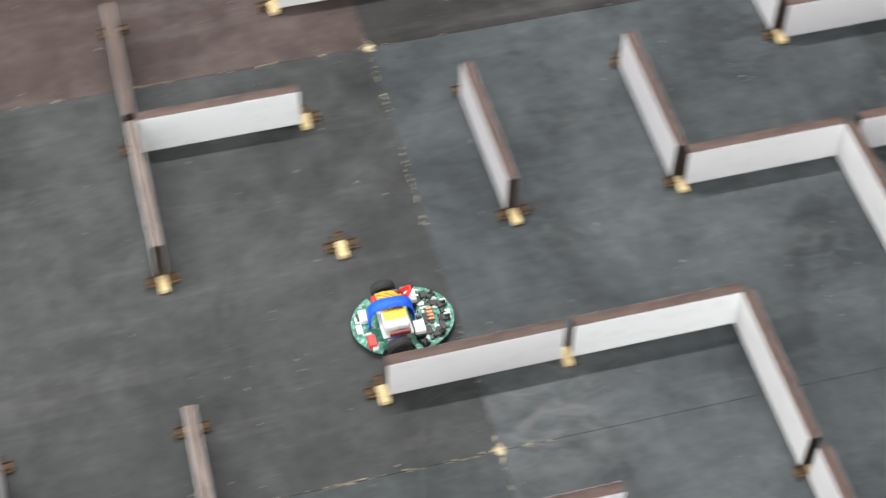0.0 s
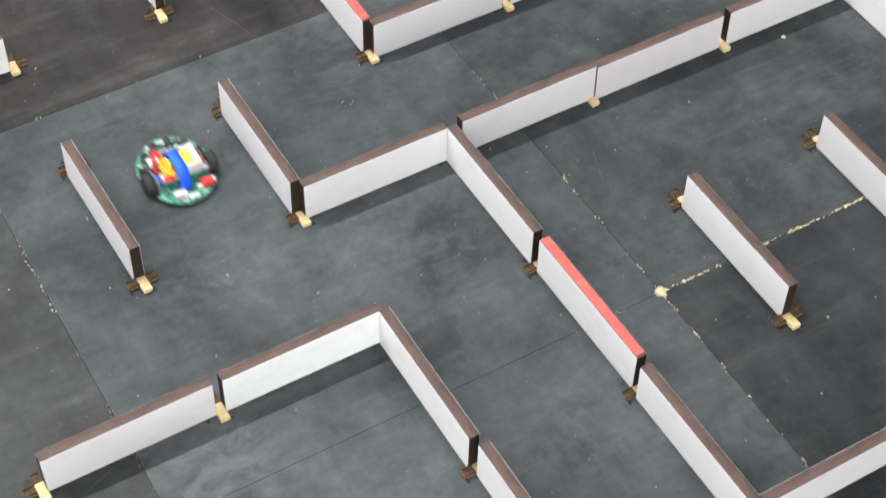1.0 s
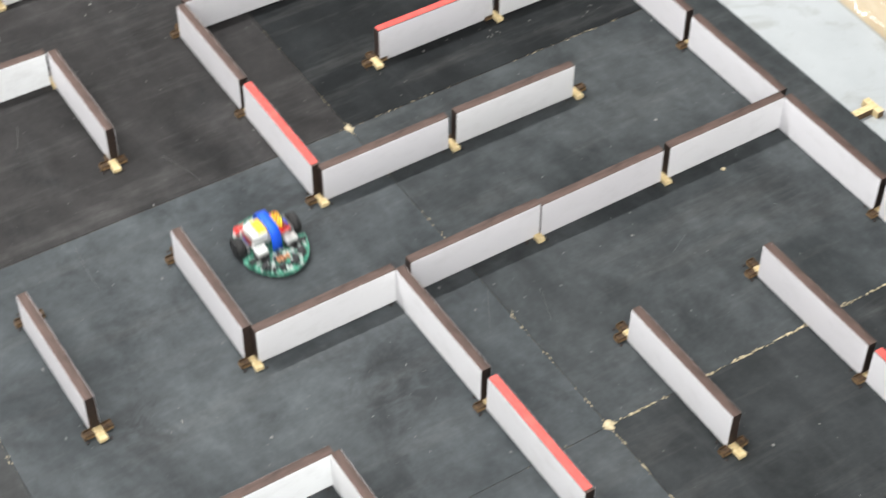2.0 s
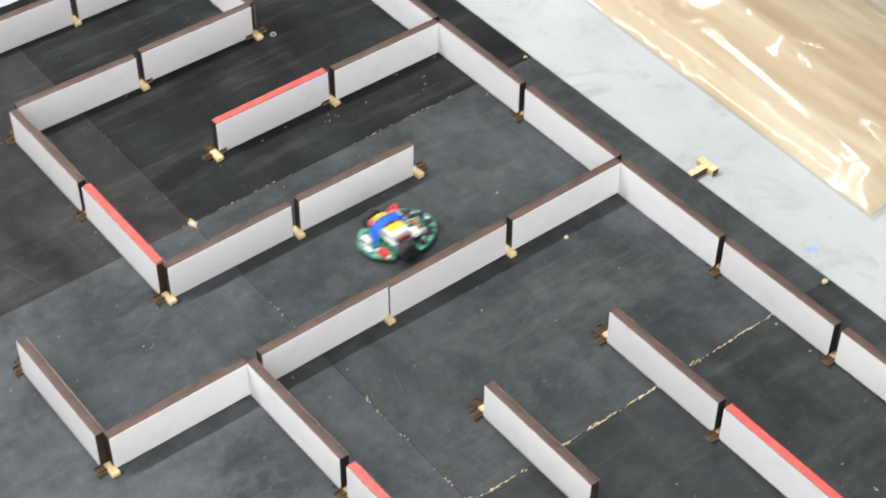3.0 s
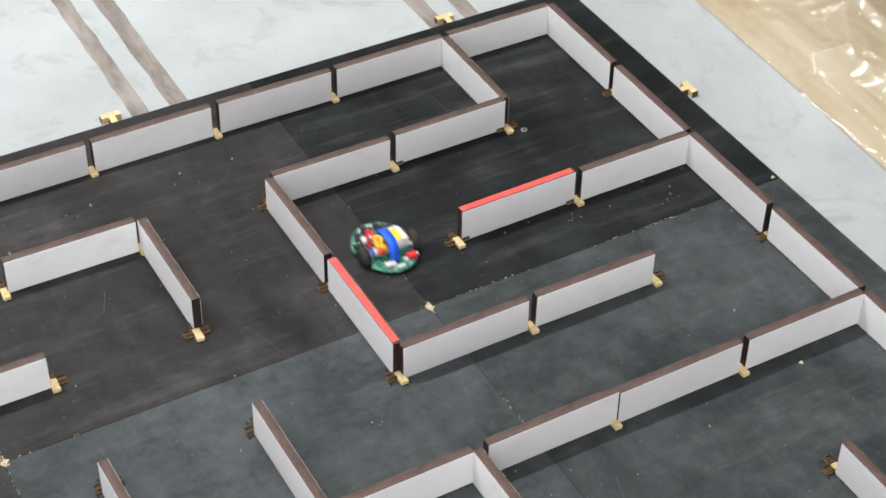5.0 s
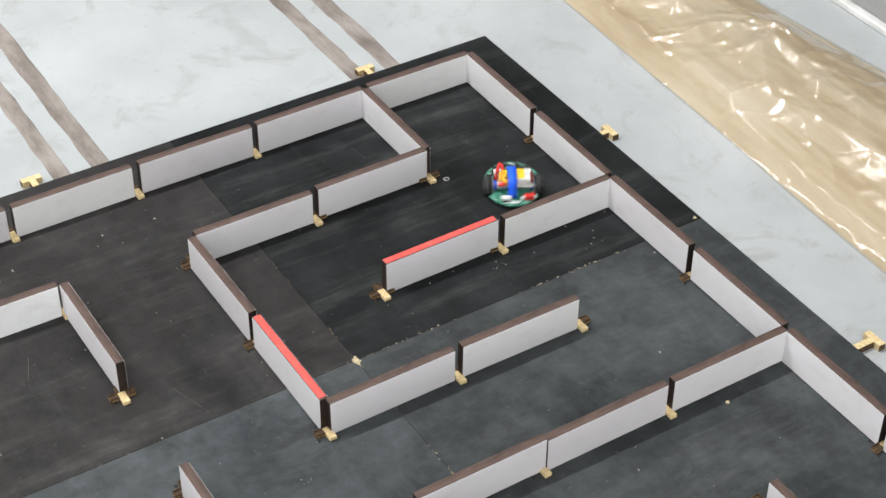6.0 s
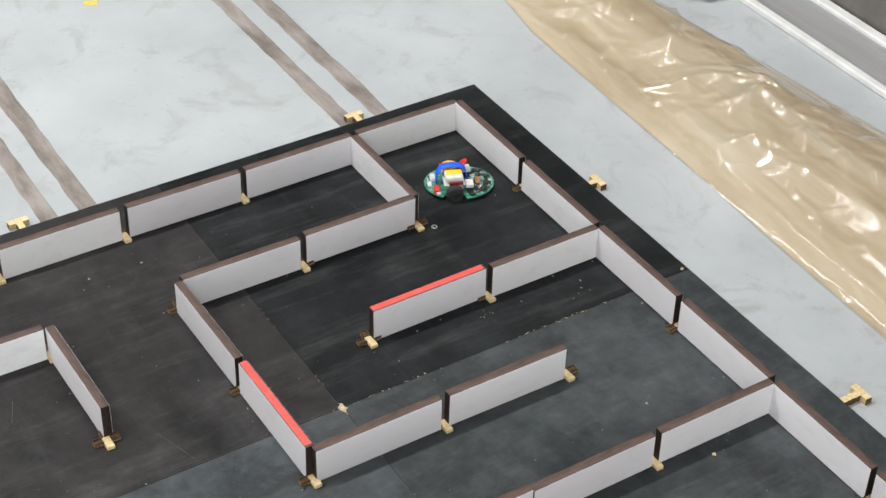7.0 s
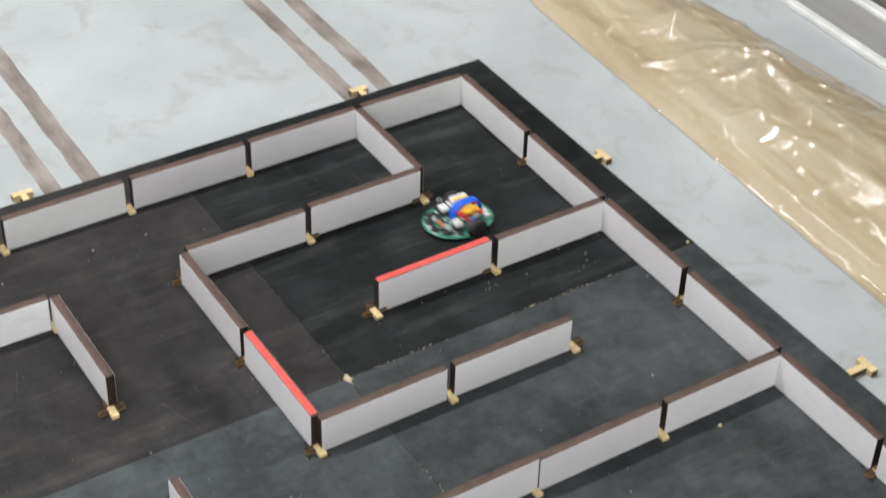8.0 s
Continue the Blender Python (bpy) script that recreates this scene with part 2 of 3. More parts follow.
def prism(bm, pts, z0, z1, mat=0):
    lo = [bm.verts.new((x, y, z0)) for x, y in pts]
    hi = [bm.verts.new((x, y, z1)) for x, y in pts]
    fs = [bm.faces.new(hi), bm.faces.new(lo[::-1])]
    n = len(pts)
    for i in range(n):
        fs.append(bm.faces.new((lo[i], lo[(i + 1) % n], hi[(i + 1) % n], hi[i])))
    for f in fs:
        f.material_index = mat
    return bm


def tube(bm, pts, r, seg=8, mat=0):
    """A round wire through the points."""
    pts = [Vector(p) for p in pts]
    rings = []
    for i, p in enumerate(pts):
        d = (pts[min(i + 1, len(pts) - 1)] - pts[max(i - 1, 0)]).normalized()
        side = d.cross(Vector((0.13, 0.21, 1))).normalized()
        up = d.cross(side)
        rings.append([bm.verts.new(p + r * (math.cos(a) * side + math.sin(a) * up)) for a in (2 * math.pi * k / seg for k in range(seg))])
    for a, b in zip(rings, rings[1:]):
        for k in range(seg):
            f = bm.faces.new((a[k], a[(k + 1) % seg], b[(k + 1) % seg], b[k]))
            f.smooth, f.material_index = True, mat
    bm.faces.new(rings[0]).material_index = mat
    bm.faces.new(rings[-1][::-1]).material_index = mat
    return bm


# ---- room ----
bm = bmesh.new()
box(bm, -3.2, -5.2, FLOOR_Z - 0.1, 8.2, 0.9, FLOOR_Z)
tagged(part("floor", bm, M["floor"]), "pale grey painted concrete floor, worn and stained", "floor", kind="structure")
# unseen ceiling and walls, greyed to hold down the bounced light
bm = bmesh.new()
box(bm, -3.2, -5.2, ROOM_H, 8.2, 0.9, ROOM_H + 0.1)
tagged(part("ceiling", bm, M["plaster"]), "plain grey ceiling", "ceiling", kind="structure")
# the south and east gaps only admit the added fill lights
WALL_PIECES = {"wall_north": [(-3.2, 0.9, 8.2, 1.0, 0, 1)], "wall_west": [(-3.3, -5.3, -3.2, 1.0, 0, 1)],
               "wall_south": [(-3.2, -5.3, -0.8, -5.2, 0, 1), (3.2, -5.3, 8.2, -5.2, 0, 1), (-0.8, -5.3, 3.2, -5.2, 0.79, 1)],
               "wall_east": [(8.2, -5.3, 8.3, -4.7, 0, 1), (8.2, 0.3, 8.3, 1.0, 0, 1), (8.2, -4.7, 8.3, 0.3, 0.79, 1)]}
for wall_name, pieces in WALL_PIECES.items():
    bm = bmesh.new()
    for x0, y0, x1, y1, lo, hi in pieces:
        box(bm, x0, y0, FLOOR_Z - 0.1 + lo * ROOM_H, x1, y1, FLOOR_Z + hi * ROOM_H)
    tagged(part(wall_name, bm, M["plaster"]), "plain grey plaster wall", "wall", kind="structure")


STRIPES = ((-0.139, -0.112), (-0.080, -0.052), (-0.563, -0.535), (-0.620, -0.594))
PEGS = ((0.213, 0.072, 0), (0.751, 0.088, 0), (1.291, 0.088, 0), (-0.078, -0.112, 90), (-0.078, -0.650, 90))


def glue_stripe(y0, y1, x0, x1, seed):
    """A long dirty stripe of glue residue with ragged edges."""
    rng = random.Random(seed)
    bm = bmesh.new()
    n = 90
    rows = []
    for i in range(n + 1):
        x = x0 + (x1 - x0) * i / n
        a, b = y0 + rng.uniform(-0.0018, 0.0018), y1 + rng.uniform(-0.0018, 0.0018)
        rows.append([bm.verts.new((x, a, FLOOR_Z + 0.0001)), bm.verts.new((x, a + 0.001, FLOOR_Z + 0.0008)),
                     bm.verts.new((x, b - 0.001, FLOOR_Z + 0.0008)), bm.verts.new((x, b, FLOOR_Z + 0.0001))])
    for p, q in zip(rows, rows[1:]):
        for k in range(3):
            bm.faces.new((p[k], p[k + 1], q[k + 1], q[k]))
    tagged(part("floor_stripe", bm, M["stripe"]), "brown stripe of old glue residue on concrete floor", "floor stripe", "glue stripes", "structure")


for k, (a, b) in enumerate(STRIPES):
    glue_stripe(a, b, -3.1, -0.092, k)


def door_sill():
    """The metal sill of a sliding door along the edge of the room."""
    sill = tagged(new("door_sill"), "pale metal sliding door sill with raised white rims", "door sill")
    for name, dims, mat in (("front_rim", (-3.1, 0.640, FLOOR_Z, 6.1, 0.655, FLOOR_Z + 0.012), "alu_white"),
                            ("track_bed", (-3.1, 0.655, FLOOR_Z, 6.1, 0.742, FLOOR_Z + 0.008), "alu"),
                            ("rear_rim", (-3.1, 0.742, FLOOR_Z, 6.1, 0.762, FLOOR_Z + 0.014), "alu_white")):
        bm = bmesh.new()
        box(bm, *dims, bevel=0.002)
        part(name, bm, M[mat], sill)
    bm = bmesh.new()
    box(bm, -3.1, 0.766, FLOOR_Z, 6.1, 0.82, 2.2, bevel=0.002)
    tagged(part("sliding_door", bm, M["dark_panel"]), "dark grey sliding door panel standing on its sill", "door", kind="structure")


door_sill()


def foil_bag():
    """A small crumpled silvery bag by the sill."""
    bm = bmesh.new()
    bmesh.ops.create_icosphere(bm, subdivisions=4, radius=0.04)
    for v in bm.verts:
        n = noise.noise(v.co * 60) * 0.25 + abs(noise.noise(v.co * 130)) * 0.18
        v.co *= 1 + n
        v.co.z = max(-0.012, v.co.z * 0.4)
    tagged(part("foil_bag", bm, M["foil"], m=pose(-0.165, 0.612, FLOOR_Z + 0.012, 0, 0, 30)), "crumpled silvery plastic bag beside the door sill", "bag")


foil_bag()

# ---- maze board ----
TILE = 0.54
TILE_LOOK = {(0, 0): "board_black", (0, 1): "board_brown", (0, 2): "board_red", (0, 3): "board_red", (1, 0): "board_dark", (1, 2): "board_warm", (2, 2): "board_dark", (1, 3): "board_warm", (2, 0): "board_deep"}
board = tagged(new("maze_board"), "black coated plywood maze floor of square panels", "maze floor", kind="structure")
for i in range(4):
    for j in range(4):
        x0, y1 = -0.09 + TILE * i, 0.09 - TILE * j
        bm = bmesh.new()
        box(bm, 0.0002, -TILE + 0.0002, FLOOR_Z, TILE - 0.0002, -0.0002, 0.0, bevel=0.0003)
        for f in bm.faces:
            f.material_index = 0 if f.normal.z > 0.5 else 1
        part("floor_panel", bm, [M[TILE_LOOK.get((i, j), "board_grey")], M["board_edge"]], board, m=pose(x0, y1, random.uniform(0, 0.0005)))

# ---- maze walls ----
WALLS = """00-01 01-02 02-03 03-04 04-05 05-06 00-10 10-20 20-30 30-40 40-50 50-60 60-70
01-11 11-12 12-13 13-23 r23-33 33-32 32-31 20-21 r21-22 40-41 41-42 42-43 43-53 r53-63 63-73 73-72 43-44 34-44
14-24 w14-15 w25-26 35-45 w54-55 55-56 54-64 64-74 52-62 51-61 r61-71 w37-36 o37-47 27-37 65-66 o57-67 58-68""".split()


def wall_panel(kind):
    """A maze wall along local x, centred: two white faces on a brown core, a top edge and two burnt ends."""
    half, t, h = CELL / 2 - 0.0046, WALL_T / 2, WALL_H
    thing = new("maze_wall")
    core_mat = M["wall_old"] if kind == "o" else M["wall_core"]
    bm = bmesh.new()
    box(bm, -half, -t + 0.0006, 0.0008, half, t - 0.0006, h, mat=0)
    for f in bm.faces:
        if abs(f.normal.x) > 0.5:
            f.material_index = 1
    part("core", bm, [core_mat, M["wall_end"]], thing)
    for s in (-1, 1):
        bm = bmesh.new()
        y0, y1 = sorted((s * t, s * (t - 0.0006)))
        box(bm, -half + 0.0003, y0, 0.001, half - 0.0003, y1, h - 0.0006, bevel=0.0002)
        part("face_sheet", bm, M["wall_bright" if kind == "w" else "wall_face"], thing)
    if kind == "r":
        bm = bmesh.new()
        box(bm, -half + 0.001, -t + 0.0012, h, half - 0.003, t - 0.0016, h + 0.0009, bevel=0.0003)
        part("top_strip", bm, M["red_top"], thing, "red tape strip")
    return thing


LABELS = {"w": "bright white faced fibreboard maze wall with brown top edge", "": "white faced fibreboard maze wall with brown top edge", "r": "white faced maze wall with a red top edge",
          "o": "worn white faced maze wall with greyish brown top"}
# how far single walls stand off the grid: along x, along y, turn in degrees
SHIFTS = {"42-43": (-0.001, 0.008, 0), "14-24": (0, 0.004, 0.3), "34-44": (-0.001, -0.002, 0), "43-44": (0, -0.002, 0), "33-32": (0.0005, -0.002, 0),
          "21-22": (-0.003, 0.001, 0), "11-12": (-0.003, 0.001, 0), "02-03": (0.001, 0.001, 0), "54-64": (0, -0.003, 0), "35-45": (0.001, -0.0025, 1.0),
          "51-61": (0.0015, 0, 0), "52-62": (0.002, 0, 0), "54-55": (0, 0, 0), "55-56": (0, 0, 0), "23-33": (0, 0, 0)}
first = {}
joints = {}
for code in WALLS:
    kind = code[0] if code[0] in "row" else ""
    a, b = [(int(q[0]), int(q[1])) for q in code.lstrip("row").split("-")]
    along_x = a[1] == b[1]
    for p, q in ((a, b), (b, a)):
        joints.setdefault(p, set()).add(q)
    code = code.lstrip("row")
    dx, dy, turn = SHIFTS.get(code, (random.uniform(-0.001, 0.001), random.uniform(-0.001, 0.001), random.uniform(-0.4, 0.4)))
    lean = random.uniform(-0.6, 0.6)
    m = pose((a[0] + b[0]) / 2 * CELL + dx, -(a[1] + b[1]) / 2 * CELL + dy, random.uniform(0.0004, 0.0012), lean if along_x else 0, 0 if along_x else lean, turn + (0 if along_x else 90))
    if kind in first:
        copy_thing(first[kind], m)
    else:
        first[kind] = tagged(wall_panel(kind), LABELS[kind], "maze wall", "maze walls")
        first[kind].matrix_basis = m
for p in ((4, 6), (5, 8)):
    joints.setdefault(p, set())


# ---- wall connectors ----
def connector():
    """A small laser-cut cross: a pale plain arm towards +x, slotted darker arms elsewhere."""
    thing = tagged(new("wall_connector"), "laser-cut cross-shaped fibreboard wall connector with burnt slots", "connector", "wall connectors")
    w, reach, h, th = 0.0047, 0.0164, 0.0066, 0.0012
    bm = bmesh.new()
    box(bm, -w, -w, 0.0002, w, w, h * 0.72, bevel=0.0005)
    part("hub", bm, M["mdf"], thing)
    bm = bmesh.new()
    box(bm, w - 0.0003, -w, 0.0002, reach - 0.0006, w, h - 0.0010, bevel=0.0006)
    part("plain_arm", bm, M["mdf"], thing)
    for k in (1, 2, 3):
        bm = bmesh.new()
        box(bm, w - 0.0002, -w, 0.0002, reach, w, h * 0.58, bevel=0.0004, mat=0)
        box(bm, w, w - th, h * 0.5, reach - 0.0003, w - 0.0002, h, bevel=0.0003, mat=1)
        box(bm, w, -w + 0.0002, h * 0.5, reach - 0.0003, -w + th, h, bevel=0.0003, mat=1)
        box(bm, reach - th, -w + 0.0002, h * 0.5, reach - 0.0002, w - 0.0002, h - 0.0005, bevel=0.0003, mat=1)
        box(bm, w, -w + th * 0.8, h * 0.5, reach - th * 0.8, w - th * 0.8, h * 0.66, mat=1)
        part("slot_arm", bm, [M["mdf_side"], M["mdf_burnt"]], thing, "slotted arm, top burnt dark brown", m=pose(0, 0, 0, 0, 0, 90 * k))
    for k in range(4):
        bm = bmesh.new()
        cyl(bm, 0.0015, 0.0010, pose(0.0150, 0.0080, 0.0005), 10)
        part("peg", bm, M["wall_end"], thing, "dark round peg", m=pose(0, 0, 0, 0, 0, 90 * k))
    return thing


cross = None
for (u, v) in sorted(joints):
    m = pose(u * CELL, -v * CELL, 0.0005, 0, 0, random.uniform(-2, 2))
    if cross is None:
        cross = connector()
        cross.matrix_basis = m
    else:
        copy_thing(cross, m)


# ---- edge pegs ----
def edge_peg(m):
    """A T-shaped peg that sticks out of a slot in the board's edge."""
    bm = bmesh.new()
    prism(bm, [(-0.0048, -0.006), (0.0048, -0.006), (0.0048, 0.033), (0.0145, 0.033), (0.0145, 0.043), (-0.0145, 0.043), (-0.0145, 0.033), (-0.0048, 0.033)], 0, 0.0095)
    bm.normal_update()
    for f in bm.faces:
        f.material_index = 0 if f.normal.z > 0.5 or f.normal.y < -0.5 else 1
    ob = part("edge_peg", bm, [M["mdf"], M["mdf_burnt"]], m=m)
    return tagged(ob, "pale fibreboard T-shaped peg at the maze board edge", "peg", "edge pegs")


for x, y, turn in PEGS:
    edge_peg(pose(x, y, FLOOR_Z, 0, 0, turn))


# ---- chips, scuffs and dust on the board ----
def flakes(name, spots, mat, label, z=0.0007, seed=3):
    """Many small irregular flakes: (x, y, radius, stretch along x)."""
    rng = random.Random(seed)
    bm = bmesh.new()
    for x, y, r, sx in spots:
        n = rng.randint(5, 8)
        pts = []
        for k in range(n):
            a = 2 * math.pi * k / n + rng.uniform(-0.25, 0.25)
            d = r * rng.uniform(0.45, 1.0)
            pts.append((x + d * math.cos(a) * sx, y + d * math.sin(a) / max(sx, 0.3) ** 0.5))
        prism(bm, pts, z - 0.0004, z + rng.uniform(0.0001, 0.0003))
    return tagged(part(name, bm, mat), label, "chips", kind="stuff")


rng = random.Random(11)
spots = []
for sx in (0.45, 0.99):
    for sy in (-0.45, -0.99):
        for k in range(16):
            spots.append((sx + rng.gauss(0, 0.0024), sy + rng.gauss(0, 0.0024), rng.uniform(0.0012, 0.0042), rng.uniform(0.5, 1.9)))
# worn stretches of the seams: along x or y, the seam's place, from, to, how many, size
for axis, at, lo, hi, n, size in (("y", 0.45, -0.45, 0.05, 50, 0.0014), ("y", 0.45, -1.40, -0.95, 60, 0.0013), ("y", 0.45, -0.95, -0.45, 14, 0.0009), ("y", 0.99, -0.45, 0.02, 230, 0.0024),
                                  ("y", 0.99, -0.60, -0.45, 16, 0.0011), ("y", 0.99, -1.20, -0.95, 60, 0.0014), ("x", -0.45, 0.62, 1.45, 90, 0.0014), ("x", -0.45, 0.40, 0.62, 24, 0.0011),
                                  ("x", -0.99, 0.44, 0.72, 60, 0.0012), ("x", -0.99, 0.72, 0.96, 22, 0.001), ("x", -0.99, 0.96, 1.20, 40, 0.0015), ("x", -0.45, 0.12, 0.40, 16, 0.0008)):
    k = 0
    while k < n:
        p = rng.uniform(lo, hi)
        for q in range(min(rng.choice((1, 1, 2, 4, 6)), n - k)):
            along, off, r = p + rng.gauss(0, 0.006), at + rng.gauss(0, 0.0009), size * rng.uniform(0.25, 0.95)
            spots.append((along, off, r, rng.uniform(1.0, 2.6)) if axis == "x" else (off, along, r, 1 / rng.uniform(1.0, 2.6)))
            k += 1
flakes("seam_chips", spots, M["chip"], "pale bare wood chips along the board seams")
spots = [(rng.uniform(0, 1.3), rng.uniform(-1.4, 0), rng.choice((0.0005, 0.0008, 0.0012, 0.0018)) * rng.uniform(0.7, 1.3), rng.uniform(0.5, 2.0)) for k in range(170)]
for cx, cy, n in ((0.393, -0.207, 6), (0.41, -0.06, 5), (0.16, -0.51, 4), (0.60, -0.60, 4), (0.85, -1.15, 5)):
    spots += [(cx + rng.gauss(0, 0.006), cy + rng.gauss(0, 0.006), rng.uniform(0.0006, 0.0015), rng.uniform(0.5, 2)) for k in range(n)]
flakes("dust_specks", spots, M["scuff"], "small pale dust specks on the black board", seed=5)


def scratches():
    """Thin pale scratches across the panels."""
    rng = random.Random(21)
    bm = bmesh.new()
    for k in range(20):
        x, y, a, n = rng.uniform(-0.05, 1.25), rng.uniform(-1.35, 0.03), rng.uniform(0, math.pi), rng.randint(4, 12)
        bend, w, pts = rng.uniform(-0.012, 0.012), rng.uniform(0.00010, 0.00022), []
        for q in range(n):
            pts.append((x, y, 0.0006))
            x, y, a = x + 0.008 * math.cos(a), y + 0.008 * math.sin(a), a + bend
        tube(bm, pts, w, 4)
    tagged(part("scratches", bm, M["scratch"]), "thin pale scratches on the black board", "scratches", kind="stuff")


scratches()


def loose_bit(name, x, y, size, mat, label, category, seed, z=0.0007, tall=0.6):
    """A small irregular crumb."""
    rng = random.Random(seed)
    bm = bmesh.new()
    bmesh.ops.create_icosphere(bm, subdivisions=1, radius=size)
    for v in bm.verts:
        v.co *= rng.uniform(0.65, 1.15)
        v.co.z *= tall
    ob = part(name, bm, mat, m=pose(x, y, z + size * tall * 0.7, 0, 0, rng.uniform(0, 360)))
    return tagged(ob, label, category)


loose_bit("wood_crumb", 0.749, -0.109, 0.0032, M["chip"], "pale crumb of wood lying on the black board", "wood crumb", 1)
loose_bit("wood_crumb", 0.992, 0.080, 0.0050, M["chip"], "pale broken wood corner at a panel joint", "wood crumb", 2)
loose_bit("wood_crumb", 0.447, 0.080, 0.0034, M["chip"], "pale broken wood corner at a panel joint", "wood crumb", 3)
bm = bmesh.new()
ring = [(0.0036 * math.cos(a), 0.0036 * math.sin(a), 0.0013) for a in (2 * math.pi * k / 16 for k in range(17))]
tube(bm, ring, 0.0009, 6)
tagged(part("washer", bm, M["alu"], m=pose(0.196, -0.160, 0.0002)), "small steel washer lying on the black board", "washer")
bm = bmesh.new()
box(bm, -0.011, -0.008, 0, 0.011, 0.008, 0.0006, bevel=0.0002)
tagged(part("tape_strip", bm, M["yellow_tape"], m=pose(-0.645, -0.32, FLOOR_Z + 0.0002, 0, 0, 70)), "short strip of yellow tape on the floor", "tape")
bm = bmesh.new()
box(bm, -0.007, -0.004, 0, 0.007, 0.004, 0.0005, bevel=0.0002)
tagged(part("paint_mark", bm, M["blue_paint"], m=pose(0.935, 0.123, FLOOR_Z + 0.0002, 0, 0, 25)), "small faint blue paint mark on the floor", "paint mark")


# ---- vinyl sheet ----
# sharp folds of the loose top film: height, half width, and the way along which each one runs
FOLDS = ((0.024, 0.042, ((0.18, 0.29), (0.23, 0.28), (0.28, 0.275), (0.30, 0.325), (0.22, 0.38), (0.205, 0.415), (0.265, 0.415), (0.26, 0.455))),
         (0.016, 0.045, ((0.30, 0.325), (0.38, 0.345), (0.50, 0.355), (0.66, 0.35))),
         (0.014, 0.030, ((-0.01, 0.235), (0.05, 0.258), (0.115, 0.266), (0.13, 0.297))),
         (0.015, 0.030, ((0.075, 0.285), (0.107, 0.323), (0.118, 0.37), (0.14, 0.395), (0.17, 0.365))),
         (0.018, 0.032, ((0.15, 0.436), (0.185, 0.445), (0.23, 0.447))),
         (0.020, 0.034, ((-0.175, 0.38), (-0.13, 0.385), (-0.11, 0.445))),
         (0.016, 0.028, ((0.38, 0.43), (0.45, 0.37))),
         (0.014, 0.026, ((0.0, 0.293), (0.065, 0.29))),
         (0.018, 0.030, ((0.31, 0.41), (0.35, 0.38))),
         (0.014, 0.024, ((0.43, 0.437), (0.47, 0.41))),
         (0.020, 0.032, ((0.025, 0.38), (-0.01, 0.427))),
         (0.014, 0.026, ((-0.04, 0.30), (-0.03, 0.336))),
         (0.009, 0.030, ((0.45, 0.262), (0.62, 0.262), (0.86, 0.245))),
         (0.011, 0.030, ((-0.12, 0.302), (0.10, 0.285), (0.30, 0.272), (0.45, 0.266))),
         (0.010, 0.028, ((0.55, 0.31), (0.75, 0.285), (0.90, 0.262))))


def loose_folds():
    """The named folds, and many short crossing ones where the bundle is crumpled."""
    rng = random.Random(17)
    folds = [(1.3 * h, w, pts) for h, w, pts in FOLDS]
    for k in range(60):
        x, y, a = rng.uniform(-0.85, 0.42), rng.uniform(0.29, 0.52), rng.uniform(0, math.pi)
        pts = [(x, y)]
        for q in range(rng.randint(1, 3)):
            a += rng.uniform(-0.9, 0.9)
            step = rng.uniform(0.025, 0.06)
            x, y = x + step * math.cos(a), y + step * math.sin(a)
            pts.append((x, y))
        h = rng.uniform(0.005, 0.012) if -0.2 < x else rng.uniform(0.006, 0.016)
        folds.append((h, rng.uniform(1.5, 1.9) * h, pts))
    for k in range(26):
        x, y = rng.uniform(0.3, 0.8), rng.uniform(0.27, 0.52)
        h = rng.uniform(0.003, 0.007)
        folds.append((h, rng.uniform(2.2, 3.4) * h, [(x, y), (x + 0.07, y + rng.uniform(-0.012, 0.008)), (x + rng.uniform(0.12, 0.2), y + rng.uniform(-0.03, 0.012))]))
    return folds


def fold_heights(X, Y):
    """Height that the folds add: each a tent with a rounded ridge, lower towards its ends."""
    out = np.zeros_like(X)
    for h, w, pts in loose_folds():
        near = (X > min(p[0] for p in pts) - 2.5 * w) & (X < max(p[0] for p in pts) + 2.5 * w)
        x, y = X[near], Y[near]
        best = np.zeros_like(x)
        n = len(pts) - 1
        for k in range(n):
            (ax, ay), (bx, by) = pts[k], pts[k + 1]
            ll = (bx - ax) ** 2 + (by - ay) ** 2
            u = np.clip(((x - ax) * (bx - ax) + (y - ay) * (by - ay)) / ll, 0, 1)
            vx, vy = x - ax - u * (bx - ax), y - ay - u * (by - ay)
            # steeper on the camera's side, a shape set to catch tube highlights
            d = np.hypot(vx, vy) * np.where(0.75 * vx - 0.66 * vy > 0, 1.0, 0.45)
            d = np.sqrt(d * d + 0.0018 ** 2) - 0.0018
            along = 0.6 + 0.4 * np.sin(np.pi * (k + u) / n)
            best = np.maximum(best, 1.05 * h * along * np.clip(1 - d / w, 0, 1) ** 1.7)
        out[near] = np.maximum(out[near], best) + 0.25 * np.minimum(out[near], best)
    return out


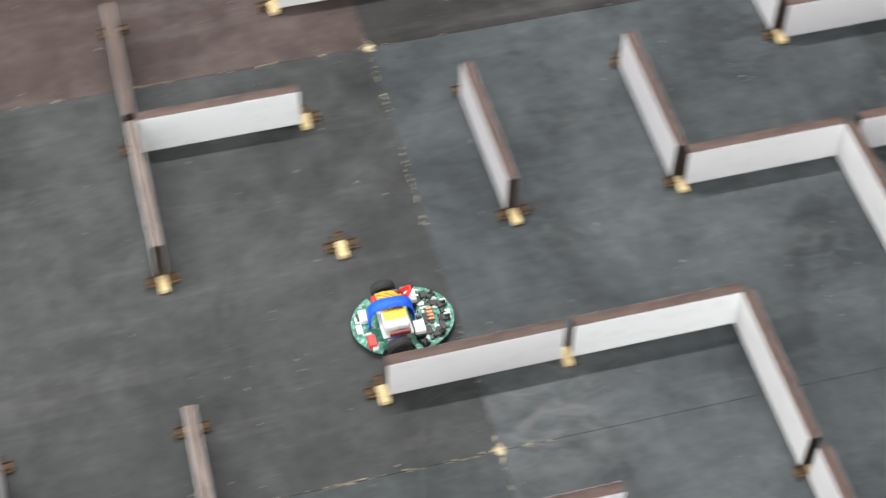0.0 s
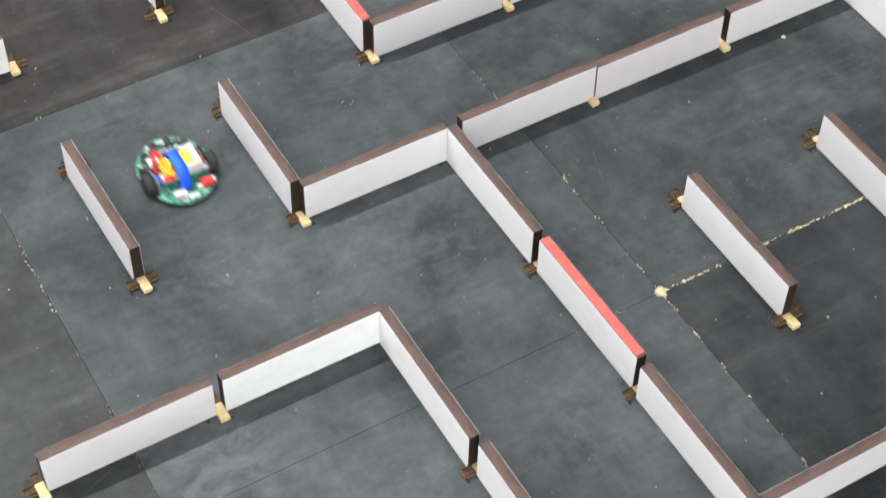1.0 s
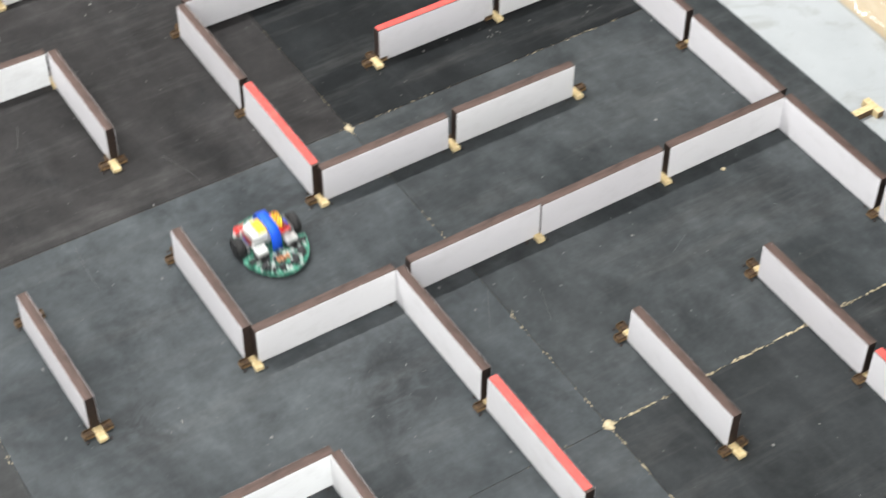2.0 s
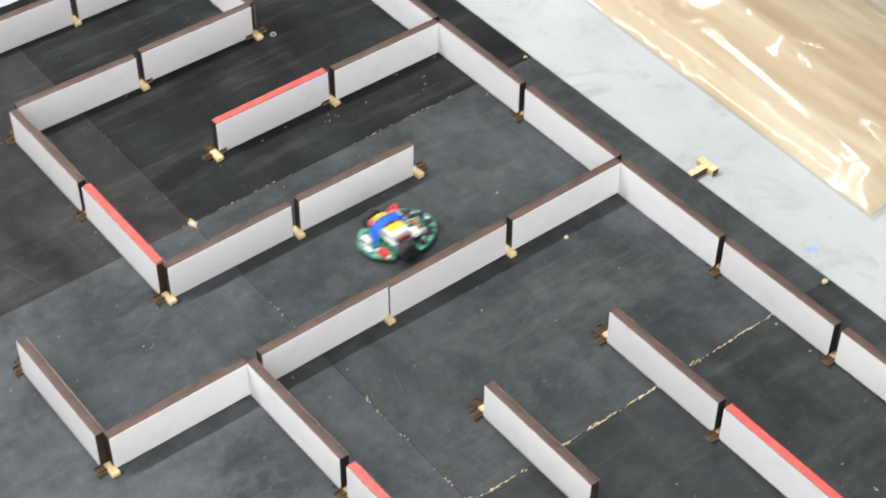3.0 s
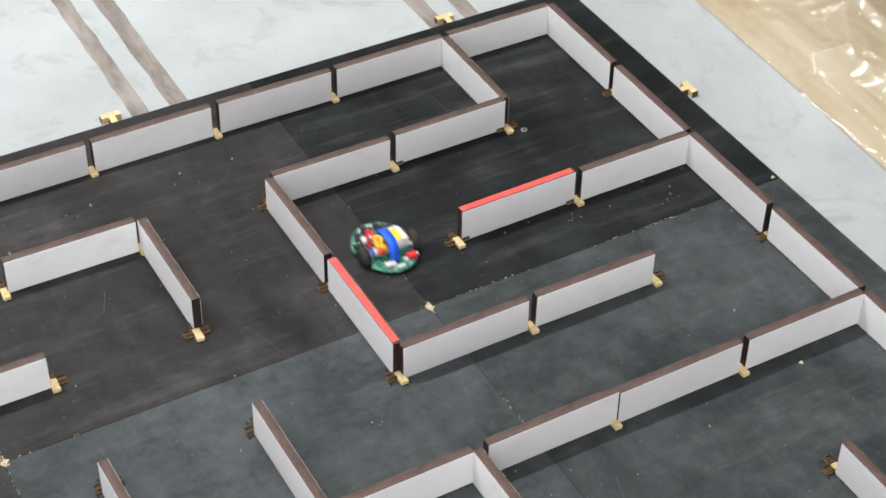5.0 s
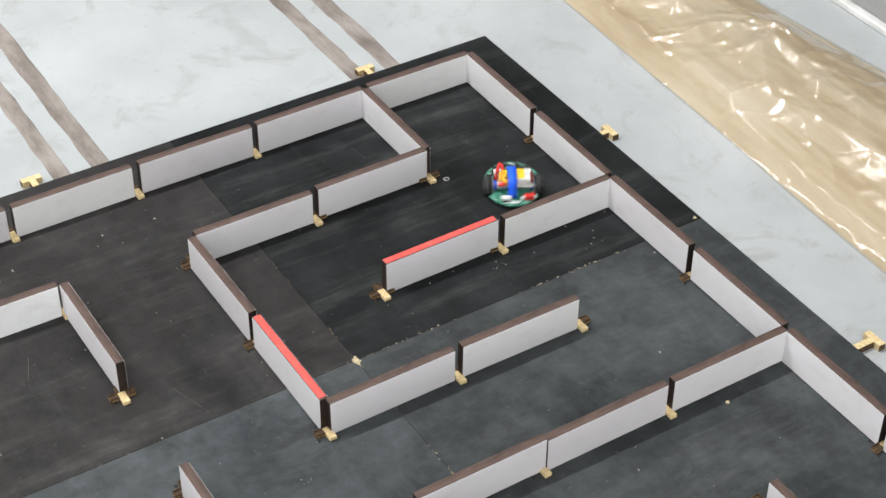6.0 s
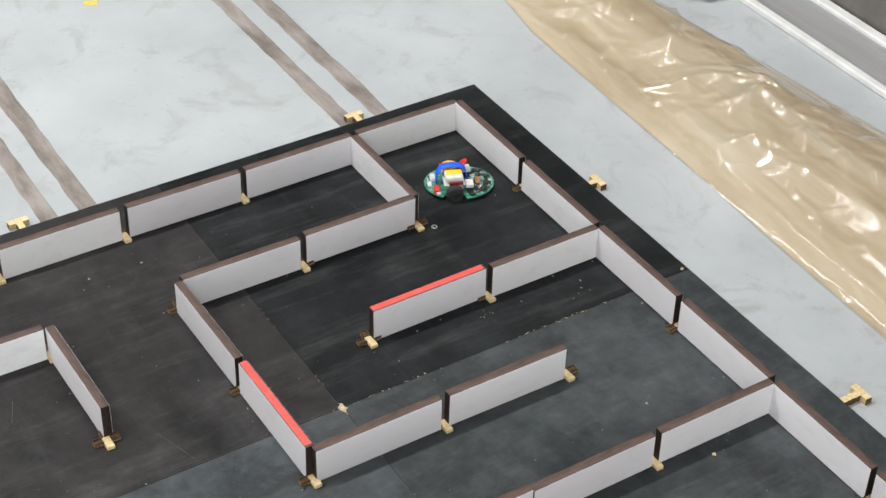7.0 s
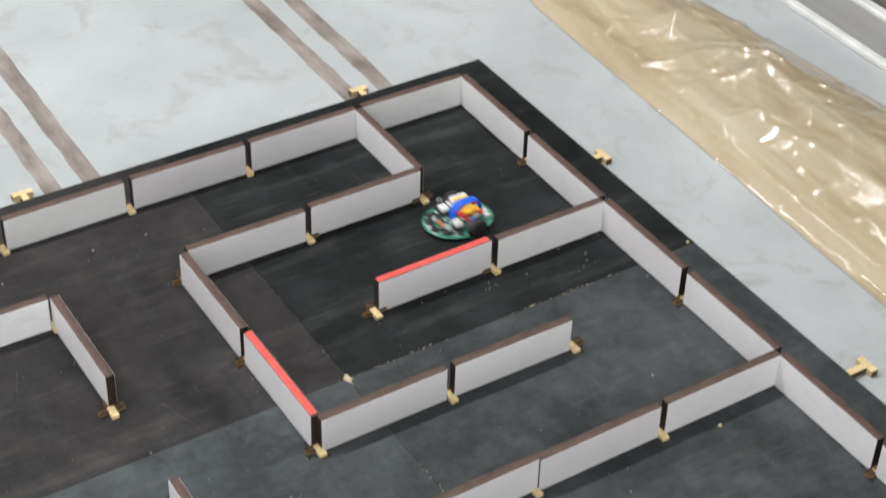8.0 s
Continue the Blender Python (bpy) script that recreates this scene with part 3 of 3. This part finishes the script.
def sheet_mesh(name, s0, s1, film, mat):
    """One layer of the bundle: crumpled along most of its length, in long smooth folds towards its end."""
    x0, x1 = -0.9, 0.945 - 0.01 * (1 - film)
    nx, ny = 940, 170
    grid = np.zeros((nx + 1, ny + 1, 3))
    rim = np.zeros((nx + 1, ny + 1))
    for i in range(nx + 1):
        x = x0 + (x1 - x0) * i / nx
        calm = min(1, max(0, (x - 0.25) / 0.45))
        near = 0.262 - 0.046 * max(-0.6, x) + 0.13 * max(0, min(0.3, -0.2 - x)) + 0.004 * noise.noise((x * 3.1, 3.3, 0))
        far = 0.535 + 0.12 * min(0.4, max(-0.15, x)) + 0.010 * noise.noise((x * 2.3, 9.1, 0))
        for j in range(ny + 1):
            s = s0 + (s1 - s0) * j / ny
            body = 0.036 * max(0.0, math.sin(math.pi * min(1, max(0, s)) ** 1.15)) ** 0.6
            swell = 0.010 * noise.noise((x * 4.0 + 1.1 * s, s * 2.6, 1.7))
            drape = 0.006 * noise.noise((x * 0.9 + 0.5 * s, s * 6.0 + 0.8 * x, 5.2))
            rim[i, j] = max(0, min(1, (s - s0 + 0.002) * 14, (s1 - s + 0.002) * 7, (x1 - x + 0.002) * 20))
            grid[i, j] = (x + 0.012 * noise.noise((s * 4, x * 2, 0)) * calm_end(x), near + (far - near) * s, max(0.0012, body + (1 - calm) * swell + calm * drape))
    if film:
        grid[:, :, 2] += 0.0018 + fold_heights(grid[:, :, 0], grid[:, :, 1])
    grid[:, :, 2] = FLOOR_Z + 0.0008 + 0.0006 * film + rim * grid[:, :, 2]
    z = grid[:, :, 2]
    z[1:-1, 1:-1] = (2 * z[1:-1, 1:-1] + z[:-2, 1:-1] + z[2:, 1:-1] + z[1:-1, :-2] + z[1:-1, 2:]) / 6
    faces = []
    for i in range(nx):
        for j in range(ny):
            a = i * (ny + 1) + j
            faces.append((a, a + ny + 1, a + ny + 2, a + 1))
    me = bpy.data.meshes.new(name)
    me.from_pydata(grid.reshape(-1, 3).tolist(), [], faces)
    me.shade_smooth()
    me.materials.append(mat)
    return new(name, me)


def calm_end(x):
    return min(1, max(0, (x - 0.6) / 0.3))


def vinyl_sheet():
    """A long folded bundle of yellowed clear vinyl: tan inner layers under a loose clear top film with a flap."""
    thing = tagged(new("vinyl_sheet"), "crumpled folded sheet of yellowed clear glossy vinyl on the floor", "plastic sheet")
    sheet_mesh("inner_layers", 0.012, 0.985, 0.0, M["vinyl"]).parent = thing
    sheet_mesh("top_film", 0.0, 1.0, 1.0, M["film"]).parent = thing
    return thing


vinyl_sheet()

# ---- robot ----


def pcb_mat():
    """Green solder mask with fine pale tracks and darker routed areas."""
    m, nt, b, vec = base_mat("green_circuit_board", 0.32)
    n = noise_tex(nt, vec, 95, 3, 0.6)
    col = ramp(nt, n, ((0.36, (0.012, 0.10, 0.068)), (0.5, (0.035, 0.24, 0.155)), (0.66, (0.12, 0.42, 0.29))))
    pads = noise_tex(nt, vec, 300, 2, 0.5)
    col = mix(nt, ramp(nt, pads, ((0.57, (0, 0, 0)), (0.66, (0.6, 0.6, 0.6)))), col, (0.50, 0.60, 0.54))
    nt.links.new(col, b.inputs["Base Color"])
    return m


M["pcb"] = pcb_mat()
M["trace"] = grain_mat("tinned_pads", (0.42, 0.50, 0.46), (0.66, 0.72, 0.69), 0.4, 400, 0.3)
M["black_plastic"] = grain_mat("black_plastic", (0.012, 0.012, 0.013), (0.03, 0.03, 0.032), 0.45, 200)
M["rubber"] = grain_mat("black_rubber", (0.018, 0.018, 0.018), (0.038, 0.038, 0.038), 0.8, 300)
M["strap"] = grain_mat("blue_strap", (0.004, 0.085, 0.78), (0.010, 0.14, 0.95), 0.6, 500)
M["yellow"] = grain_mat("yellow_label", (0.85, 0.55, 0.02), (0.95, 0.68, 0.05), 0.4, 80)
M["white_plastic"] = grain_mat("white_plastic", (0.58, 0.60, 0.58), (0.78, 0.79, 0.77), 0.4, 90)
M["red_wire"] = grain_mat("red_wire", (0.62, 0.02, 0.02), (0.80, 0.05, 0.04), 0.4, 90)
M["orange_wire"] = grain_mat("orange_wire", (0.80, 0.30, 0.01), (0.95, 0.52, 0.05), 0.35, 120)
M["motor"] = grain_mat("motor_steel", (0.32, 0.32, 0.34), (0.55, 0.55, 0.57), 0.3, 60, 0.85)
M["motor_blue"] = grain_mat("motor_blue_cap", (0.02, 0.05, 0.45), (0.05, 0.10, 0.65), 0.4, 90)
M["copper"] = grain_mat("copper_inductor", (0.42, 0.16, 0.07), (0.65, 0.30, 0.15), 0.4, 300, 0.3)
M["dark_red"] = grain_mat("dark_red_plastic", (0.16, 0.02, 0.02), (0.28, 0.045, 0.04), 0.4, 90)
M["grey_plastic"] = grain_mat("grey_motor_mount", (0.16, 0.165, 0.17), (0.26, 0.265, 0.27), 0.5, 120)


def maze_robot():
    robot = tagged(new("maze_robot"), "small round green circuit board robot, black wheels, blue strap", "robot")
    # board disc with wheel cut-outs
    bm = bmesh.new()
    pts = []
    for k in range(96):
        a = 2 * math.pi * k / 96
        x, y = 0.0505 * math.cos(a), 0.0405 * math.sin(a)
        if -0.026 < x < 0.004 and abs(y) > 0.0295:
            y = math.copysign(0.0295, y)
        pts.append((x, y))
    prism(bm, pts, 0.0095, 0.0112)
    pcb = part("circuit_board", bm, M["pcb"], robot, "round green circuit board")
    # dark clusters of parts on the front half
    for x, y, sx, sy, h in ((0.034, 0.012, 0.0040, 0.0030, 0.0030), (0.026, 0.024, 0.0034, 0.0042, 0.0034), (0.037, -0.006, 0.0032, 0.0034, 0.0028), (0.028, -0.025, 0.0038, 0.0032, 0.0032), (0.015, -0.031, 0.0030, 0.0026, 0.0030), (0.014, 0.032, 0.0030, 0.0024, 0.0030)):
        bm = bmesh.new()
        box(bm, x - sx, y - sy, 0.0111, x + sx, y + sy, 0.0112 + h, bevel=0.0007)
        part("dark_module", bm, M["black_plastic"], pcb)
    for x, y, sx, sy in ((0.0435, 0.013, 0.0028, 0.0030), (0.022, 0.015, 0.0030, 0.0022), (0.032, -0.0165, 0.0026, 0.0034), (0.018, -0.026, 0.0024, 0.0030), (-0.043, 0.010, 0.0024, 0.0040)):
        bm = bmesh.new()
        box(bm, x - sx, y - sy, 0.0111, x + sx, y + sy, 0.0117, bevel=0.0002)
        part("solder_area", bm, M["trace"], pcb)
    rng = random.Random(4)
    # pads and small parts
    for k in range(150):
        a, r = rng.uniform(-1.5, 1.5), rng.uniform(0.014, 0.046)
        x, y = r * math.cos(a), r * math.sin(a) * 0.82
        if x < 0.012:
            continue
        bm = bmesh.new()
        sx, sy = rng.choice(((0.0010, 0.0006), (0.0016, 0.0010), (0.0026, 0.0014), (0.0012, 0.0022)))
        box(bm, x - sx, y - sy, 0.0110, x + sx, y + sy, 0.0113 + rng.uniform(0.0004, 0.0014), bevel=0.0002)
        part("small_component", bm, M[rng.choice(("trace", "black_plastic", "black_plastic", "white_plastic", "trace", "black_plastic"))], pcb)
    for x, y, sx, sy, h in ((0.020, -0.018, 0.005, 0.005, 0.0016), (0.036, -0.014, 0.0028, 0.0045, 0.002), (0.018, 0.02, 0.004, 0.003, 0.0018), (-0.040, 0.012, 0.003, 0.004, 0.002)):
        bm = bmesh.new()
        box(bm, x - sx, y - sy, 0.0111, x + sx, y + sy, 0.0112 + h, bevel=0.0003)
        part("chip", bm, M["black_plastic"], pcb)
    for k in range(4):
        bm = bmesh.new()
        y = 0.0065 - 0.0042 * k
        box(bm, 0.024, y - 0.0015, 0.0111, 0.0305, y + 0.0015, 0.0140, bevel=0.0005)
        part("inductor", bm, M["copper"], pcb, "copper coloured coil block")
    # wall sensors on the front rim
    for a in (-70, -40, -14, 14, 40, 70):
        t = radians(a)
        bm = bmesh.new()
        box(bm, -0.0030, -0.0034, 0.0111, 0.0018, 0.0034, 0.0148, bevel=0.0005)
        cyl(bm, 0.0016, 0.0052, pose(0.0036, -0.0018, 0.0136, 0, 90, 0), 10)
        cyl(bm, 0.0016, 0.0052, pose(0.0036, 0.0019, 0.0136, 0, 90, 0), 10)
        part("wall_sensor", bm, M["black_plastic"], robot, "black infrared wall sensor", m=pose(0.0405 * math.cos(t), 0.0325 * math.sin(t), 0, 0, 0, a + rng.uniform(-8, 8)))
        for s_ in (-1, 1):
            bm = bmesh.new()
            tube(bm, [(-0.003, 0.0015 * s_, 0.0128), (-0.0052, 0.0016 * s_, 0.0132), (-0.0062, 0.0017 * s_, 0.0114)], 0.0004, 5)
            part("sensor_lead", bm, M["trace"], pcb, m=pose(0.0405 * math.cos(t), 0.0325 * math.sin(t), 0, 0, 0, a))
    # pale header strip and edge connector on the front of the board
    for x, y, sx, sy, h, mat in ((0.040, 0.006, 0.0022, 0.0075, 0.0022, "black_plastic"), (0.0215, -0.004, 0.0018, 0.0065, 0.0018, "black_plastic"), (0.033, 0.019, 0.004, 0.0022, 0.0012, "trace"),
                                 (0.031, -0.021, 0.005, 0.0024, 0.0012, "trace"), (0.0455, -0.004, 0.0012, 0.006, 0.0010, "trace")):
        bm = bmesh.new()
        box(bm, x - sx, y - sy, 0.0111, x + sx, y + sy, 0.0112 + h, bevel=0.0003)
        part("header_strip", bm, M[mat], pcb)
    # wheels, motors, mounts
    wheels = []
    for s in (-1, 1):
        bm = bmesh.new()
        cyl(bm, 0.0125, 0.0100, pose(0, 0, 0, 90, 0, 0), 40)
        bmesh.ops.bevel(bm, geom=[e for e in bm.edges if abs(e.verts[0].co.y - e.verts[1].co.y) < 1e-6], offset=0.0012, segments=2, affect="EDGES")
        wheel = part("wheel", bm, M["rubber"], robot, "black rubber wheel", m=pose(-0.011, s * 0.0355, 0.0126))
        bm = bmesh.new()
        cyl(bm, 0.0085, 0.0012, pose(0, s * 0.0053, 0, 90, 0, 0), 24)
        cyl(bm, 0.0022, 0.0024, pose(0, s * 0.0058, 0, 90, 0, 0), 12)
        for q in range(5):
            a = 2 * math.pi * q / 5
            cyl(bm, 0.0016, 0.0016, pose(0.0055 * math.cos(a), s * 0.0056, 0.0055 * math.sin(a), 90, 0, 0), 8)
        part("rim", bm, M["black_plastic"], wheel)
        wheels.append(wheel)
        bm = bmesh.new()
        box(bm, -0.022, s * 0.0283 - 0.0012, 0.0112, 0.002, s * 0.0283 + 0.0012, 0.0235, bevel=0.0008)
        part("motor_mount", bm, M["grey_plastic"], robot, "grey motor mount plate")
        bm = bmesh.new()
        cyl(bm, 0.0062, 0.024, pose(-0.012, s * 0.0155, 0.0178, 90, 0, 0), 24)
        motor = part("motor", bm, M["motor"], robot, "steel drive motor")
        bm = bmesh.new()
        cyl(bm, 0.0066, 0.004, pose(-0.012, s * 0.0255, 0.0178, 90, 0, 0), 24)
        part("motor_cap", bm, M["motor_blue"], motor)
    # battery on top
    bm = bmesh.new()
    box(bm, -0.0225, -0.0225, 0.0265, 0.0025, -0.0030, 0.0355, bevel=0.0014)
    battery = part("battery", bm, M["white_plastic"], robot, "white battery pack with a yellow label")
    bm = bmesh.new()
    box(bm, -0.0210, -0.0145, 0.0354, 0.0010, -0.0032, 0.0360, bevel=0.0002)
    part("label", bm, M["yellow"], battery)
    bm = bmesh.new()
    box(bm, -0.025, -0.0265, 0.0238, 0.005, 0.0215, 0.0247, bevel=0.0003)
    part("battery_tray", bm, M["white_plastic"], robot)
    for x, y, r, long, turn, mat in ((-0.018, 0.012, 0.0042, 0.012, 20, "orange_wire"), (-0.007, 0.014, 0.0046, 0.011, -35, "yellow"), (-0.010, 0.008, 0.0036, 0.015, 80, "orange_wire"),
                                     (0.0015, 0.012, 0.0034, 0.010, 55, "red_wire"), (-0.024, 0.017, 0.0030, 0.010, 90, "red_wire"), (-0.003, 0.020, 0.0030, 0.013, 10, "dark_red")):
        bm = bmesh.new()
        cyl(bm, r, long, pose(x, y, 0.0247 + r, 0, 90, turn), 14)
        bmesh.ops.bevel(bm, geom=[e for e in bm.edges if len(e.link_faces) == 2 and min(len(q.verts) for q in e.link_faces) == 4 and max(len(q.verts) for q in e.link_faces) > 4], offset=0.0009, segments=2, affect="EDGES")
        part("wrapped_component", bm, M[mat], robot, "shrink-wrapped orange or red component")
    # strap over the battery, from rear to front
    bm = bmesh.new()
    n, half, th = 26, 0.0060, 0.0012
    rows = []
    for k in range(n + 1):
        a = math.pi * k / n
        c, s = math.cos(a), math.sin(a)
        x = -0.0110 - 0.0215 * math.copysign(abs(c) ** 0.62, c)
        z = 0.0115 + 0.0282 * abs(s) ** 0.6
        nx, nz = c, s
        rows.append([bm.verts.new((x - d * nx * th, 0.0025 + e * half, z + d * nz * th)) for d, e in ((0, -1), (1, -1), (1, 1), (0, 1))])
    for p, q in zip(rows, rows[1:]):
        for e in range(4):
            bm.faces.new((p[e], p[(e + 1) % 4], q[(e + 1) % 4], q[e])).smooth = e in (1, 3)
    bm.faces.new(rows[0])
    bm.faces.new(rows[-1][::-1])
    part("strap", bm, M["strap"], robot, "bright blue fabric strap")
    # wires
    for k in range(4):
        bm = bmesh.new()
        pts = [(-0.022 + 0.024 * u, 0.013 + 0.006 * math.sin(3.1 * u + k) + 0.001 * k, 0.0300 + 0.005 * math.sin(math.pi * u) + 0.0008 * k) for u in (q / 12 for q in range(13))]
        tube(bm, pts, 0.0012, 6)
        part("wire", bm, M["orange_wire"] if k % 3 else M["yellow"], robot)
    for k in range(2):
        bm = bmesh.new()
        pts = [(-0.004 + 0.016 * math.sin(u * 3.0), 0.023 - 0.013 * u + 0.002 * k, 0.020 + 0.0165 * math.sin(math.pi * u) + 0.001 * k) for u in (q / 14 for q in range(15))]
        tube(bm, pts, 0.0013, 6)
        part("wire", bm, M["red_wire"], robot, "red battery lead")
    # rear and side connectors
    for name, dims, mat, lab in (("connector_block", (-0.041, 0.004, 0.0111, -0.033, 0.018, 0.0165), "white_plastic", "white plug"),
                                 ("connector_base", (0.008, -0.027, 0.0111, 0.017, -0.011, 0.0185), "black_plastic", ""),
                                 ("connector_base", (0.008, 0.011, 0.0111, 0.017, 0.027, 0.0185), "black_plastic", ""),
                                 ("connector_block", (0.0065, -0.026, 0.0185, 0.0175, -0.012, 0.0240), "white_plastic", "pale plug"),
                                 ("connector_block", (0.0065, 0.012, 0.0185, 0.0175, 0.026, 0.0240), "white_plastic", "pale plug"),
                                 ("dark_red_block", (-0.018, -0.0270, 0.0246, 0.002, -0.0240, 0.0300), "dark_red", "dark red module"),
                                 ("switch", (-0.039, -0.027, 0.0111, -0.031, -0.014, 0.0185), "red_wire", "red switch block"),
                                 ("rear_lamp", (-0.0385, -0.0145, 0.0111, -0.033, -0.009, 0.0150), "white_plastic", "white clip"),
                                 ("rear_light", (-0.036, -0.030, 0.0111, -0.030, -0.025, 0.0150), "white_plastic", "white clip"),
                                 ("rear_plate", (-0.046, -0.007, 0.0111, -0.040, 0.004, 0.0122), "white_plastic", "")):
        bm = bmesh.new()
        box(bm, *dims, bevel=0.0006)
        part(name, bm, M[mat], robot, lab)
    bm = bmesh.new()
    box(bm, -0.006, -0.008, 0.0046, 0.006, 0.008, 0.0096, bevel=0.0018)
    part("skid", bm, M["black_plastic"], robot, "black skid under the board", m=pose(0.036, 0, 0))
    for child in robot.children:
        if child not in wheels:
            child.matrix_basis = pose(0, 0, -0.004) @ child.matrix_basis
    return robot, wheels


robot, wheels = maze_robot()

DRIVE = [
    (0, 0.826, -1.041, 90), (0.1, 0.826, -0.992, 90), (0.2, 0.825, -0.939, 90), (0.3, 0.824, -0.876, 92), (0.4, 0.820, -0.829, 108), (0.5, 0.809, -0.806, 152),
    (0.6, 0.783, -0.803, 180), (0.7, 0.748, -0.804, 183), (0.8, 0.706, -0.805, 182), (0.9, 0.654, -0.807, 180), (1, 0.598, -0.806, 180), (1.1, 0.538, -0.805, 180),
    (1.2, 0.482, -0.804, 178), (1.3, 0.450, -0.789, 135), (1.4, 0.445, -0.753, 93), (1.5, 0.439, -0.699, 90), (1.6, 0.441, -0.654, 84), (1.7, 0.453, -0.630, 40),
    (1.8, 0.489, -0.624, 2), (1.9, 0.534, -0.624, 0), (2, 0.579, -0.624, 2), (2.1, 0.611, -0.622, 30), (2.2, 0.625, -0.616, 65), (2.3, 0.627, -0.602, 82),
    (2.4, 0.625, -0.571, 90), (2.5, 0.622, -0.535, 91), (2.6, 0.620, -0.492, 90), (2.7, 0.621, -0.445, 90), (2.8, 0.620, -0.389, 90), (2.9, 0.620, -0.328, 90),
    (3, 0.621, -0.268, 90), (3.1, 0.620, -0.216, 90), (3.2, 0.620, -0.170, 90), (3.3, 0.620, -0.126, 96), (3.4, 0.613, -0.085, 140), (3.5, 0.595, -0.079, 166),
    (3.6, 0.567, -0.081, 176), (3.7, 0.526, -0.088, 180), (3.8, 0.481, -0.089, 187), (3.9, 0.449, -0.102, 228), (4, 0.441, -0.120, 262), (4.1, 0.441, -0.154, 270),
    (4.2, 0.445, -0.191, 270), (4.3, 0.446, -0.232, 270), (4.4, 0.448, -0.284, 270), (4.5, 0.451, -0.350, 270), (4.6, 0.450, -0.410, 268), (4.7, 0.438, -0.447, 235),
    (4.8, 0.414, -0.453, 190), (4.9, 0.374, -0.451, 180), (5, 0.329, -0.448, 180), (5.1, 0.291, -0.444, 172), (5.2, 0.269, -0.430, 125), (5.3, 0.263, -0.399, 92),
    (5.4, 0.263, -0.360, 90), (5.5, 0.264, -0.319, 90), (5.6, 0.266, -0.274, 90), (5.7, 0.268, -0.227, 90), (5.8, 0.270, -0.178, 90), (5.9, 0.269, -0.124, 98),
    (6, 0.257, -0.090, 150), (6.1, 0.242, -0.085, 180), (6.2, 0.201, -0.088, 188), (6.3, 0.159, -0.090, 186), (6.4, 0.123, -0.089, 182), (6.5, 0.113, -0.088, 172),
    (6.6, 0.117, -0.088, 158), (6.7, 0.116, -0.086, 138), (6.8, 0.122, -0.083, 112), (6.9, 0.126, -0.080, 88), (7, 0.127, -0.076, 66), (7.1, 0.130, -0.077, 44),
    (7.2, 0.132, -0.082, 25), (7.3, 0.133, -0.087, 12), (7.4, 0.144, -0.093, 5), (7.5, 0.163, -0.091, 2), (7.6, 0.206, -0.091, 2), (7.7, 0.243, -0.094, -8),
    (7.8, 0.256, -0.104, -42), (7.9, 0.259, -0.134, -75), (8, 0.250, -0.164, -92),
]


def motions():
    walk(robot, [(t, pose(x + 0.0025, y - 0.0015, 0.0003, 0, 0, h)) for t, x, y, h in DRIVE])
    # each wheel rolls by the way it goes
    for wheel, side in zip(wheels, (-0.0355, 0.0355)):
        turn, rows = 0.0, []
        base = wheel.matrix_basis.translation.copy()
        ts = [d[0] for d in DRIVE]
        cols = [[d[k] for d in DRIVE] for k in (1, 2, 3)]
        old = None
        for k in range(241):
            t = k / 30
            x, y, h = (float(np.interp(t, ts, c)) for c in cols)
            px, py = x - side * math.sin(radians(h)), y + side * math.cos(radians(h))
            if old:
                go = (px - old[0]) * math.cos(radians(h)) + (py - old[1]) * math.sin(radians(h))
                turn += max(-80, min(80, math.degrees(go / 0.0125)))
            old = (px, py)
            rows.append((t, pose(*base, 0, turn, 0)))
        walk(wheel, rows)


motions()
